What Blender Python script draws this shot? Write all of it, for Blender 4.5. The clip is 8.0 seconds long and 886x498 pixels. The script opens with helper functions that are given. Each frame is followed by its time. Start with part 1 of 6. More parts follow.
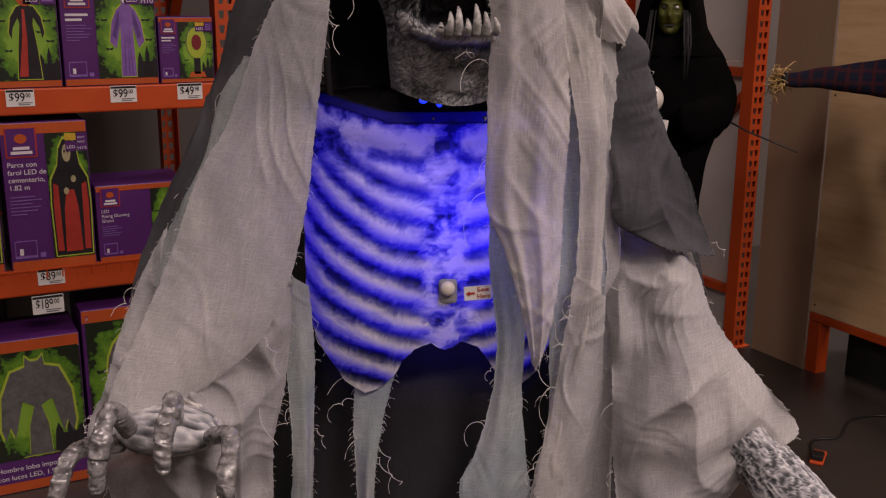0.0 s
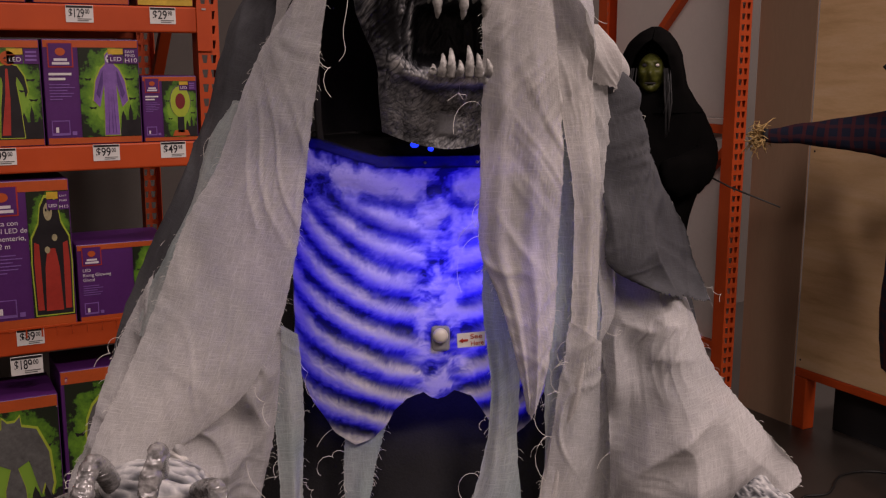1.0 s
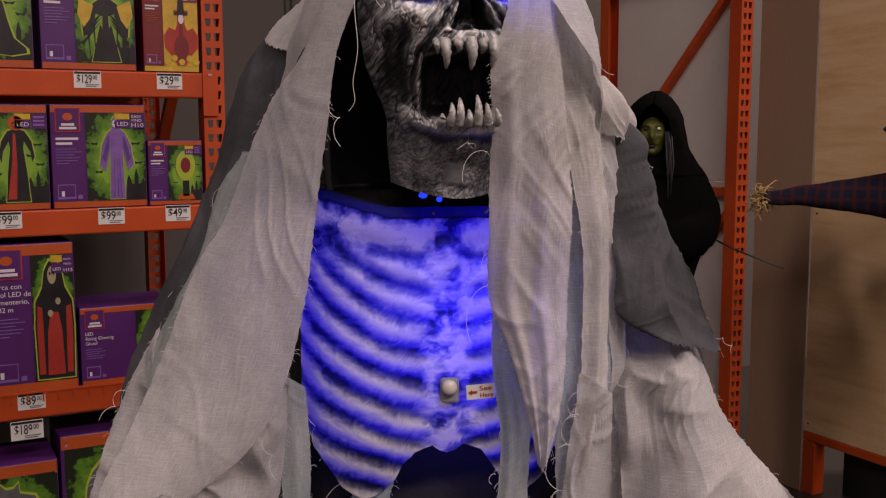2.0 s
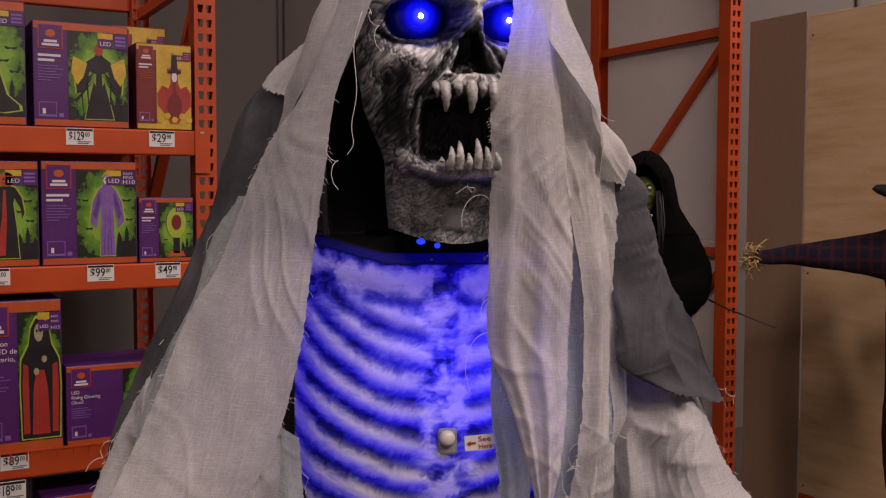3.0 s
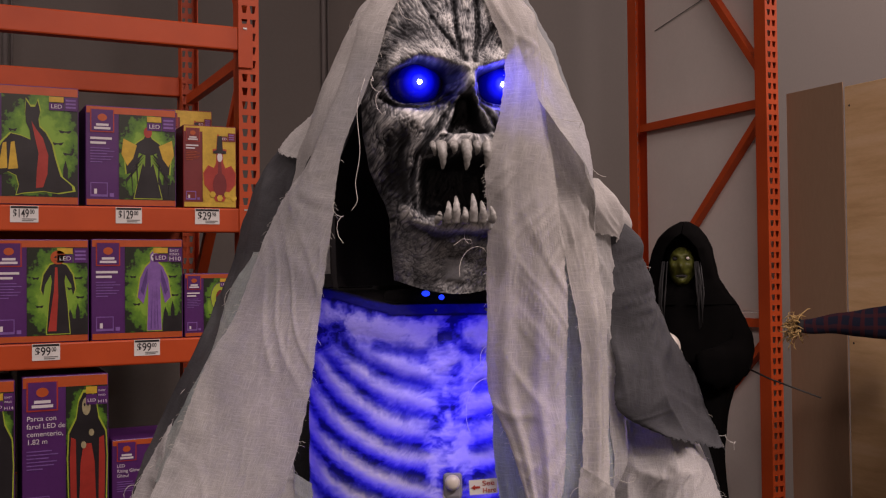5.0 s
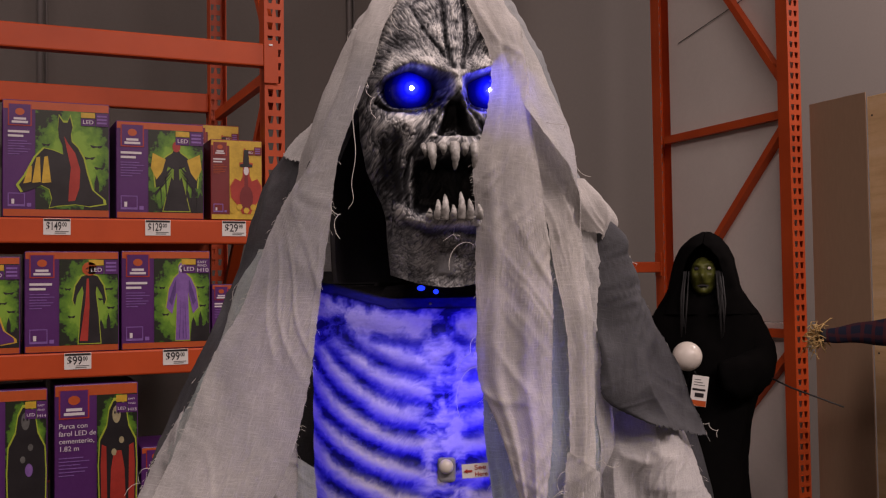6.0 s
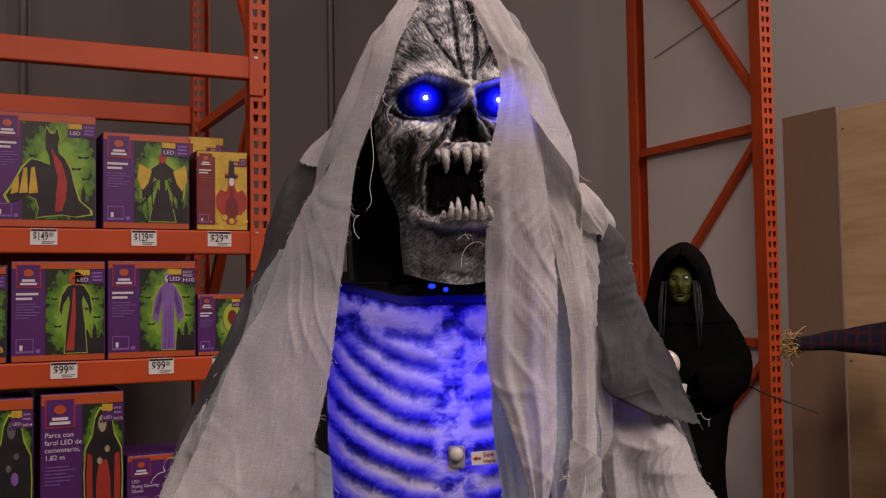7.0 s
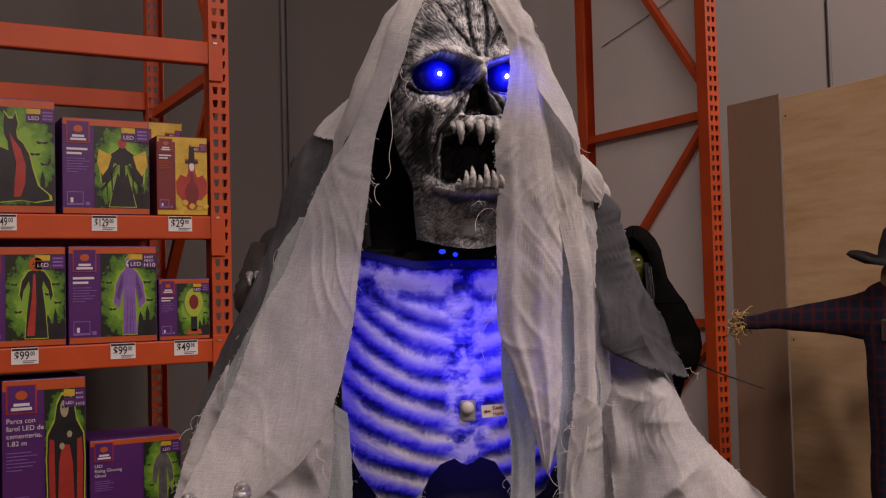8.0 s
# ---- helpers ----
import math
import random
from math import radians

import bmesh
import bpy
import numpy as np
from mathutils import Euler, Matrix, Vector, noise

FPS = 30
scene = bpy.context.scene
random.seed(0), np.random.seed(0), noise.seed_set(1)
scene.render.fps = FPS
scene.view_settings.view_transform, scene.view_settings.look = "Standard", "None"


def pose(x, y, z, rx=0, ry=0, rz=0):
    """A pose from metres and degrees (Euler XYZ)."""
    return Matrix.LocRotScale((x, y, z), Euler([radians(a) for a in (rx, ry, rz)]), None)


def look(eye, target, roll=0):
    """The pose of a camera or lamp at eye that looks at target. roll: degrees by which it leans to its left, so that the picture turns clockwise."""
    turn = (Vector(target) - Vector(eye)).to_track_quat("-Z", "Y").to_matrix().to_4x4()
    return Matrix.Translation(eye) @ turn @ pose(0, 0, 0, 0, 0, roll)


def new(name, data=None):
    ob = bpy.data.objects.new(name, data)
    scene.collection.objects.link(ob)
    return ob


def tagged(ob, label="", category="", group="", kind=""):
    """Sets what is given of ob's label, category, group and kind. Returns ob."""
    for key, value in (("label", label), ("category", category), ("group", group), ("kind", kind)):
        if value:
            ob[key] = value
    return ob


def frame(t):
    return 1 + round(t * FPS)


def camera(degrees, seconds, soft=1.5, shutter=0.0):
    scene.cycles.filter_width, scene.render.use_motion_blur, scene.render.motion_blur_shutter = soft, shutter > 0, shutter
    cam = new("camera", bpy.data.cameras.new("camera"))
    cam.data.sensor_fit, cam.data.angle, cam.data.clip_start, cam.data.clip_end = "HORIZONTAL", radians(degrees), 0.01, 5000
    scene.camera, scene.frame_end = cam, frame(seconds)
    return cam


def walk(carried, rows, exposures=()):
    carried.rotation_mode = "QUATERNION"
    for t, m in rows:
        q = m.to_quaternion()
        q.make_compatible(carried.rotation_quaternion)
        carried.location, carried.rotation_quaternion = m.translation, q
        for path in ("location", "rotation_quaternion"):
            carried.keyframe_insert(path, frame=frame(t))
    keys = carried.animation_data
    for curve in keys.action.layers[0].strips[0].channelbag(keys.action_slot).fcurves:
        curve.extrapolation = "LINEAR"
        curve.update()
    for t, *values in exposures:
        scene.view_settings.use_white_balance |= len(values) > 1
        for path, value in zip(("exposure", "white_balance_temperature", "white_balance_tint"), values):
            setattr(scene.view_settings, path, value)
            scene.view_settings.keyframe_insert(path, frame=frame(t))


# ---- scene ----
cam = camera(47.5, 8.0, soft=1.2)
PATH = [
    (0, (0.283, 0.102, 1.708), (1.174, 1.826, 1.225), 0.3),
    (0.5, (0.28, 0.108, 1.701), (1.2, 1.831, 1.27), 0.3),
    (1, (0.281, 0.117, 1.692), (1.215, 1.848, 1.326), 0.1),
    (1.5, (0.278, 0.118, 1.685), (1.213, 1.861, 1.386), -0.1),
    (3, (0.276, 0.135, 1.664), (1.239, 1.885, 1.55), 0.1),
    (3.5, (0.28, 0.142, 1.66), (1.25, 1.89, 1.608), -0.0),
    (4, (0.284, 0.129, 1.66), (1.242, 1.884, 1.659), -0.3),
    (4.5, (0.285, 0.105, 1.652), (1.208, 1.879, 1.678), -0.5),
    (6, (0.298, 0.011, 1.623), (1.119, 1.834, 1.697), -0.8),
    (6.5, (0.286, -0.01, 1.613), (1.109, 1.81, 1.704), -0.9),
    (7, (0.241, -0.027, 1.608), (1.109, 1.772, 1.708), -0.9),
    (7.5, (0.191, -0.042, 1.597), (1.114, 1.73, 1.687), -1.0),
    (8, (0.146, -0.052, 1.582), (1.119, 1.694, 1.66), -1.4),
]
walk(cam, [(t, look(eye, target, roll)) for t, eye, target, roll in PATH], [(0, -0.02), (1.5, 0.06), (4.5, 0.12), (8, 0.06)])

# world, lamps and exposure
world = bpy.data.worlds.new("world")
scene.world = world
world.use_nodes = True
world.node_tree.nodes["Background"].inputs[0].default_value = (0.5, 0.47, 0.43, 1)
world.node_tree.nodes["Background"].inputs[1].default_value = 0.05


def lamp(kind, name, m, power, colour, size=0.1, size_y=0.0):
    data = bpy.data.lights.new(name, kind)
    data.energy, data.color = power, colour
    if kind == "AREA":
        data.shape, data.size, data.size_y = "RECTANGLE", size, size_y or size
    else:
        data.shadow_soft_size = size
    ob = new(name, data)
    ob.matrix_world = m
    return ob


# overhead lamps out of view; the first is added to brighten faces towards -x
BAYS_AND_FILL = [(-4.6, 3.45, 190), (-2.2, -4.2, 150), (1.4, -4.2, 385), (5.0, -4.2, 330), (-2.2, -0.6, 12), (1.4, -0.6, 50), (8.0, 2.2, 470)]
for hx, hy, power in BAYS_AND_FILL:
    lamp("AREA", "high_bay_and_fill_light", pose(hx, hy, 6.35), power, (1.0, 0.797, 0.765), 2.4, 1.0)

# ---- materials ----


def material(name, rough=0.6, metal=0.0, spec=0.5):
    m = bpy.data.materials.new(name)
    m.use_nodes = True
    nt = m.node_tree
    b = nt.nodes["Principled BSDF"]
    b.inputs["Roughness"].default_value, b.inputs["Metallic"].default_value = rough, metal
    b.inputs["Specular IOR Level"].default_value = spec
    return m, nt, b


def node(nt, kind, **values):
    n = nt.nodes.new(kind)
    for key, value in values.items():
        if key in n.inputs:
            n.inputs[key].default_value = value
    return n


def coords(nt, which="Object", scale=(1, 1, 1)):
    tc = nt.nodes.new("ShaderNodeTexCoord")
    mp = nt.nodes.new("ShaderNodeMapping")
    mp.inputs["Scale"].default_value = scale
    nt.links.new(tc.outputs[which], mp.inputs["Vector"])
    return mp.outputs["Vector"]


def noise_fac(nt, vec, scale, detail=4.0, rough=0.6):
    n = node(nt, "ShaderNodeTexNoise", Scale=scale, Detail=detail, Roughness=rough)
    nt.links.new(vec, n.inputs["Vector"])
    return n.outputs["Fac"]


def ramp(nt, fac, stops):
    r = nt.nodes.new("ShaderNodeValToRGB")
    while len(r.color_ramp.elements) < len(stops):
        r.color_ramp.elements.new(0.5)
    for e, (at, col) in zip(r.color_ramp.elements, stops):
        e.position, e.color = at, (*col, 1)
    nt.links.new(fac, r.inputs["Fac"])
    return r.outputs["Color"]


def mixed(nt, fac, a, b, mode="MIX"):
    mx = nt.nodes.new("ShaderNodeMix")
    mx.data_type, mx.blend_type = "RGBA", mode
    for value, socket in ((fac, mx.inputs[0]), (a, mx.inputs[6]), (b, mx.inputs[7])):
        if hasattr(value, "is_linked"):
            nt.links.new(value, socket)
        elif isinstance(value, (int, float)):
            socket.default_value = value
        else:
            socket.default_value = (*value, 1)
    return mx.outputs[2]


def bump(nt, b, height, strength=0.3, distance=0.002):
    n = node(nt, "ShaderNodeBump", Strength=strength, Distance=distance)
    nt.links.new(height, n.inputs["Height"])
    nt.links.new(n.outputs["Normal"], b.inputs["Normal"])


def plain(name, colour, rough=0.6, metal=0.0, spec=0.4, vary=0.15, scale=6.0, fine=120.0, relief=0.15, stretch=(1, 1, 1)):
    """A surface with broad patches and fine grain round one base colour."""
    m, nt, b = material(name, rough, metal, spec)
    v = coords(nt, "Object", stretch)
    broad, grain = noise_fac(nt, v, scale), noise_fac(nt, v, fine, 3.0)
    dark, light = [c * (1 - vary) for c in colour], [min(1, c * (1 + vary)) for c in colour]
    col = ramp(nt, broad, [(0.3, dark), (0.7, light)])
    col = mixed(nt, 0.35, col, ramp(nt, grain, [(0.3, dark), (0.7, light)]))
    nt.links.new(col, b.inputs["Base Color"])
    nt.links.new(node_range(nt, broad, rough - 0.08, rough + 0.08), b.inputs["Roughness"])
    bump(nt, b, grain, relief, 0.001)
    return m


def node_range(nt, fac, low, high):
    n = node(nt, "ShaderNodeMapRange")
    n.inputs["To Min"].default_value, n.inputs["To Max"].default_value = low, high
    nt.links.new(fac, n.inputs["Value"])
    return n.outputs["Result"]


def glowing(name, colour, strength):
    m, nt, b = material(name, 0.3)
    b.inputs["Base Color"].default_value = (*colour, 1)
    b.inputs["Emission Color"].default_value = (*colour, 1)
    b.inputs["Emission Strength"].default_value = strength
    return m


def rack_paint():
    m, nt, b = material("orange_rack_paint", 0.42, 0.0, 0.32)
    v = coords(nt)
    broad, scuff = noise_fac(nt, v, 3.0, 5.0), noise_fac(nt, v, 38.0, 6.0, 0.75)
    col = ramp(nt, broad, [(0.25, (0.38, 0.047, 0.007)), (0.75, (0.52, 0.074, 0.012))])
    col = mixed(nt, node_range(nt, ramp(nt, scuff, [(0.66, (0, 0, 0)), (0.74, (1, 1, 1))]), 0.0, 0.5), col, (0.16, 0.06, 0.04))
    nt.links.new(col, b.inputs["Base Color"])
    nt.links.new(node_range(nt, scuff, 0.34, 0.6), b.inputs["Roughness"])
    bump(nt, b, scuff, 0.12, 0.001)
    return m


def gauze(name, colour, stain, open_share=0.2, through_share=0.35, cell=2600.0, stained=0.75):
    """Loose cotton gauze: crossed threads in the cloth's own u and v, small gaps, stains."""
    m, nt, b = material(name, 0.95, 0.0, 0.1)
    uv = coords(nt, "UV")
    ob = coords(nt, "Object")
    waves = []
    for axis in ("X", "Y"):
        w = node(nt, "ShaderNodeTexWave", Scale=cell / 6.28, Distortion=3.0, Detail=2.0)
        w.inputs["Detail Scale"].default_value = 0.6
        w.bands_direction = axis
        nt.links.new(uv, w.inputs["Vector"])
        waves.append(w.outputs["Fac"])
    weave = nt.nodes.new("ShaderNodeMath")
    weave.operation = "MAXIMUM"
    nt.links.new(waves[0], weave.inputs[0]), nt.links.new(waves[1], weave.inputs[1])
    broad = noise_fac(nt, ob, 9.0, 5.0)
    # uneven yarns: streaks along the warp and along the weft
    yarns = nt.nodes.new("ShaderNodeMath")
    yarns.operation = "MAXIMUM"
    nt.links.new(noise_fac(nt, coords(nt, "UV", (1.0, 0.07, 1.0)), 950.0, 3.0, 0.7), yarns.inputs[0])
    nt.links.new(noise_fac(nt, coords(nt, "UV", (0.07, 1.0, 1.0)), 950.0, 3.0, 0.7), yarns.inputs[1])
    patch = yarns.outputs[0]
    col = mixed(nt, node_range(nt, ramp(nt, broad, [(0.38, (0, 0, 0)), (0.62, (1, 1, 1))]), 0.0, stained), colour, stain)
    col = mixed(nt, 0.6, col, ramp(nt, patch, [(0.42, (0.52, 0.51, 0.50)), (0.68, (1, 1, 1))]), "MULTIPLY")
    col = mixed(nt, 0.25, col, ramp(nt, weave.outputs[0], [(0.2, (0.45, 0.45, 0.45)), (0.8, (1, 1, 1))]), "MULTIPLY")
    nt.links.new(col, b.inputs["Base Color"])
    # drawn threads and sharp little creases, their ridge highlights mixed into the colour
    bend = nt.nodes.new("ShaderNodeTexNoise")
    bend.noise_type = "RIDGED_MULTIFRACTAL"
    for key, value in (("Scale", 17.0), ("Detail", 4.0), ("Roughness", 0.55), ("Distortion", 0.6)):
        bend.inputs[key].default_value = value
    nt.links.new(coords(nt, "UV", (2.2, 1.0, 1.0)), bend.inputs["Vector"])
    line = ramp(nt, bend.outputs["Fac"], [(0.55, (0, 0, 0)), (0.95, (1, 1, 1))])
    col = mixed(nt, node_range(nt, line, 0.0, 0.45), col, [min(0.86, c * 1.25) for c in colour])
    nt.links.new(col, b.inputs["Base Color"])
    both = nt.nodes.new("ShaderNodeMath")
    both.operation = "MULTIPLY_ADD"
    both.inputs[1].default_value = 2.0
    nt.links.new(line, both.inputs[0]), nt.links.new(patch, both.inputs[2])
    bump(nt, b, both.outputs[0], 0.35, 0.0014)
    tr = nt.nodes.new("ShaderNodeBsdfTranslucent")
    nt.links.new(col, tr.inputs["Color"])
    mx = node(nt, "ShaderNodeMixShader", Fac=through_share)
    nt.links.new(b.outputs[0], mx.inputs[1]), nt.links.new(tr.outputs[0], mx.inputs[2])
    clear = nt.nodes.new("ShaderNodeBsdfTransparent")
    hole = nt.nodes.new("ShaderNodeMath")
    hole.operation = "MULTIPLY"
    gap = ramp(nt, weave.outputs[0], [(0.3, (1, 1, 1)), (0.75, (0, 0, 0))])
    nt.links.new(gap, hole.inputs[0])
    hole.inputs[1].default_value = open_share
    mx2 = nt.nodes.new("ShaderNodeMixShader")
    nt.links.new(hole.outputs[0], mx2.inputs[0])
    nt.links.new(mx.outputs[0], mx2.inputs[1]), nt.links.new(clear.outputs[0], mx2.inputs[2])
    nt.links.new(mx2.outputs[0], nt.nodes["Material Output"].inputs["Surface"])
    return m


def bone_paint():
    """Moulded skull skin: black wash in the wrinkles, pale dry-brushed ridges (the mesh's paint attribute)."""
    m, nt, b = material("bone_paint", 0.5, 0.0, 0.45)
    at = nt.nodes.new("ShaderNodeAttribute")
    at.attribute_name = "paint"
    v = coords(nt)
    fine = noise_fac(nt, v, 420.0, 5.0, 0.7)
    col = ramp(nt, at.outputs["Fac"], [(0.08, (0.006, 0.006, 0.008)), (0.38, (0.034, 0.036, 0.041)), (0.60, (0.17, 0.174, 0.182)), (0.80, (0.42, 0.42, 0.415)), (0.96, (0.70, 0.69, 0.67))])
    col = mixed(nt, 0.22, col, ramp(nt, fine, [(0.3, (0.25, 0.25, 0.26)), (0.65, (1, 1, 1))]), "MULTIPLY")
    nt.links.new(col, b.inputs["Base Color"])
    bump(nt, b, fine, 0.25, 0.0008)
    return m


def rib_paint():
    """Thin moulded chest shell, airbrushed; the lamps inside shine through it."""
    m, nt, b = material("rib_paint", 0.55, 0.0, 0.35)
    at = nt.nodes.new("ShaderNodeAttribute")
    at.attribute_name = "paint"
    v = coords(nt)
    fine, broad = noise_fac(nt, v, 260.0, 5.0, 0.7), noise_fac(nt, v, 40.0, 4.0)
    sh = nt.nodes.new("ShaderNodeMath")
    sh.operation = "MULTIPLY_ADD"
    sh.inputs[1].default_value, sh.inputs[2].default_value = 0.25, -0.125
    nt.links.new(broad, sh.inputs[0])
    fac = nt.nodes.new("ShaderNodeMath")
    nt.links.new(at.outputs["Fac"], fac.inputs[0]), nt.links.new(sh.outputs[0], fac.inputs[1])
    col = ramp(nt, fac.outputs[0], [(0.10, (0.012, 0.012, 0.020)), (0.40, (0.11, 0.11, 0.125)), (0.66, (0.40, 0.39, 0.39)), (0.95, (0.66, 0.64, 0.62))])
    col = mixed(nt, 0.3, col, ramp(nt, fine, [(0.3, (0.5, 0.5, 0.5)), (0.6, (1, 1, 1))]), "MULTIPLY")
    nt.links.new(col, b.inputs["Base Color"])
    bump(nt, b, fine, 0.3, 0.001)
    tr = nt.nodes.new("ShaderNodeBsdfTranslucent")
    tint = ramp(nt, fac.outputs[0], [(0.04, (0.012, 0.010, 0.20)), (0.20, (0.05, 0.03, 0.62)), (0.42, (0.20, 0.15, 0.85)), (0.66, (0.42, 0.36, 0.90)), (0.95, (0.80, 0.70, 0.95))])
    nt.links.new(tint, tr.inputs["Color"])
    mx = node(nt, "ShaderNodeMixShader", Fac=0.42)
    nt.links.new(b.outputs[0], mx.inputs[1]), nt.links.new(tr.outputs[0], mx.inputs[2])
    nt.links.new(mx.outputs[0], nt.nodes["Material Output"].inputs["Surface"])
    return m


def eye_glass():
    """A blue-lit eye: the light is strongest round the diode and falls off to a dark rim."""
    m, nt, b = material("lit_blue_eye", 0.12, 0.0, 0.5)
    b.inputs["Base Color"].default_value = (0.004, 0.004, 0.05, 1)
    at = nt.nodes.new("ShaderNodeAttribute")
    at.attribute_name = "paint"
    col = ramp(nt, at.outputs["Fac"], [(0.0, (0.0, 0.0, 0.012)), (0.35, (0.0, 0.0, 0.11)), (0.7, (0.002, 0.003, 0.62)), (1.0, (0.05, 0.07, 1.0))])
    nt.links.new(col, b.inputs["Emission Color"])
    b.inputs["Emission Strength"].default_value = 1.7
    return m


def printed_green():
    """Box artwork: bright green with black ink splatter towards the edges."""
    m, nt, b = material("printed_green_artwork", 0.38, 0.0, 0.5)
    g = coords(nt, "Generated")
    ob = coords(nt, "Object")
    glow = node(nt, "ShaderNodeTexGradient")
    glow.gradient_type = "SPHERICAL"
    mp = nt.nodes.new("ShaderNodeMapping")
    mp.inputs["Location"].default_value, mp.inputs["Scale"].default_value = (-0.85, 0, -0.85), (1.7, 0, 1.7)
    nt.links.new(g, mp.inputs["Vector"]), nt.links.new(mp.outputs["Vector"], glow.inputs["Vector"])
    ink = noise_fac(nt, ob, 24.0, 6.0, 0.65)
    add = nt.nodes.new("ShaderNodeMath")
    nt.links.new(glow.outputs["Fac"], add.inputs[0]), nt.links.new(ink, add.inputs[1])
    col = ramp(nt, add.outputs[0], [(0.62, (0.010, 0.015, 0.006)), (0.67, (0.055, 0.14, 0.012)), (0.88, (0.12, 0.26, 0.018)), (1.02, (0.20, 0.36, 0.035))])
    nt.links.new(col, b.inputs["Base Color"])
    return m


def wood_ply():
    m, nt, b = material("plywood", 0.6, 0.0, 0.3)
    v = coords(nt, "Object", (1.0, 1.0, 7.0))
    grain, fine = noise_fac(nt, v, 2.2, 6.0, 0.6), noise_fac(nt, v, 40.0, 5.0, 0.7)
    col = ramp(nt, grain, [(0.3, (0.54, 0.35, 0.17)), (0.5, (0.66, 0.45, 0.24)), (0.72, (0.72, 0.52, 0.31))])
    col = mixed(nt, 0.3, col, ramp(nt, fine, [(0.3, (0.7, 0.65, 0.6)), (0.7, (1, 1, 1))]), "MULTIPLY")
    nt.links.new(col, b.inputs["Base Color"])
    bump(nt, b, fine, 0.15, 0.001)
    return m


def plaid():
    m, nt, b = material("plaid_flannel", 0.9, 0.0, 0.15)
    v = coords(nt, "Object", (1, 1, 1))
    lines = []
    for axis, turn in (("X", 0), ("Z", 0)):
        w = node(nt, "ShaderNodeTexWave", Scale=7.0, Distortion=2.5)
        w.bands_direction = axis
        nt.links.new(v, w.inputs["Vector"])
        lines.append(ramp(nt, w.outputs["Fac"], [(0.72, (0, 0, 0)), (0.82, (1, 1, 1))]))
    col = mixed(nt, node_range(nt, lines[0], 0.0, 0.6), (0.014, 0.016, 0.032), (0.075, 0.016, 0.016))
    col = mixed(nt, node_range(nt, lines[1], 0.0, 0.45), col, (0.07, 0.018, 0.02))
    nt.links.new(col, b.inputs["Base Color"])
    bump(nt, b, noise_fac(nt, v, 300.0), 0.3, 0.001)
    return m


ORANGE = rack_paint()
FLOOR = plain("polished_concrete", (0.037, 0.032, 0.028), 0.36, 0.0, 0.5, 0.3, 1.1, 60.0, 0.08)
WALL = plain("grey_painted_wall", (0.108, 0.096, 0.087), 0.75, 0.0, 0.3, 0.08, 0.8, 50.0, 0.15)
WALL_TRIM = plain("grey_conduit", (0.11, 0.10, 0.095), 0.6)
WHITE_BOARD = plain("white_board", (0.60, 0.56, 0.52), 0.65, 0.0, 0.3, 0.06, 2.5, 60.0, 0.08)
CARDBOARD = plain("brown_cardboard", (0.27, 0.18, 0.115), 0.85, 0.0, 0.2, 0.10, 2.0, 80.0, 0.12, (1, 1, 0.2))
PLYWOOD = wood_ply()
DECK = plain("shelf_deck", (0.10, 0.075, 0.06), 0.8)
STEEL = plain("galvanised_steel", (0.42, 0.41, 0.40), 0.4, 0.9)
DARK = plain("dark_gap", (0.012, 0.012, 0.013), 0.9)
PURPLE = plain("printed_purple_card", (0.080, 0.016, 0.125), 0.36, 0.0, 0.5, 0.14, 5.0, 90.0, 0.05)
ORANGE_INK = plain("printed_orange_card", (0.42, 0.075, 0.014), 0.38, 0.0, 0.5, 0.14, 8.0, 90.0, 0.05)
RED_INK = plain("printed_red_card", (0.34, 0.03, 0.02), 0.38, 0.0, 0.5, 0.2, 12.0, 90.0, 0.05)
MAROON_INK = plain("printed_maroon_card", (0.16, 0.014, 0.016), 0.38, 0.0, 0.5, 0.15, 8.0, 90.0, 0.05)
YELLOW_INK = plain("printed_yellow_card", (0.52, 0.34, 0.03), 0.38, 0.0, 0.5, 0.25, 18.0, 90.0, 0.05)
BLACK_INK = plain("printed_black_card", (0.014, 0.012, 0.014), 0.36, 0.0, 0.5, 0.3, 14.0, 90.0, 0.05)
GREY_INK = plain("printed_grey_card", (0.10, 0.10, 0.095), 0.4, 0.0, 0.5, 0.4, 30.0, 90.0, 0.05)
LILAC_INK = plain("printed_lilac_card", (0.20, 0.10, 0.34), 0.38, 0.0, 0.5, 0.25, 20.0, 90.0, 0.05)
VIOLET_INK = plain("printed_violet_card", (0.095, 0.045, 0.19), 0.38, 0.0, 0.5, 0.25, 20.0, 90.0, 0.05)
BONE_INK = plain("printed_bone_card", (0.34, 0.30, 0.17), 0.38, 0.0, 0.5, 0.3, 30.0, 90.0, 0.05)
GREEN_INK = printed_green()
LIME_INK = plain("printed_lime_card", (0.34, 0.42, 0.04), 0.38)
WHITE_INK = plain("printed_white_card", (0.62, 0.58, 0.60), 0.45, 0.0, 0.4, 0.05)
TAG_WHITE = plain("price_tag_card", (0.66, 0.65, 0.62), 0.5, 0.0, 0.4, 0.05)
CLOTH_LIGHT = gauze("pale_gauze", (0.80, 0.785, 0.76), (0.54, 0.545, 0.55), 0.26, 0.4)
CLOTH_WARM = gauze("cream_gauze", (0.83, 0.80, 0.76), (0.60, 0.59, 0.58), 0.22, 0.4)
# stained gauze, darkened: shade on the sleeves and left fall is in its colour
CLOTH_SHADED = gauze("stained_shaded_gauze", (0.60, 0.588, 0.575), (0.40, 0.40, 0.405), 0.24, 0.3)
CLOTH_TEAL = gauze("teal_stained_gauze", (0.34, 0.41, 0.41), (0.50, 0.52, 0.51), 0.12, 0.3)
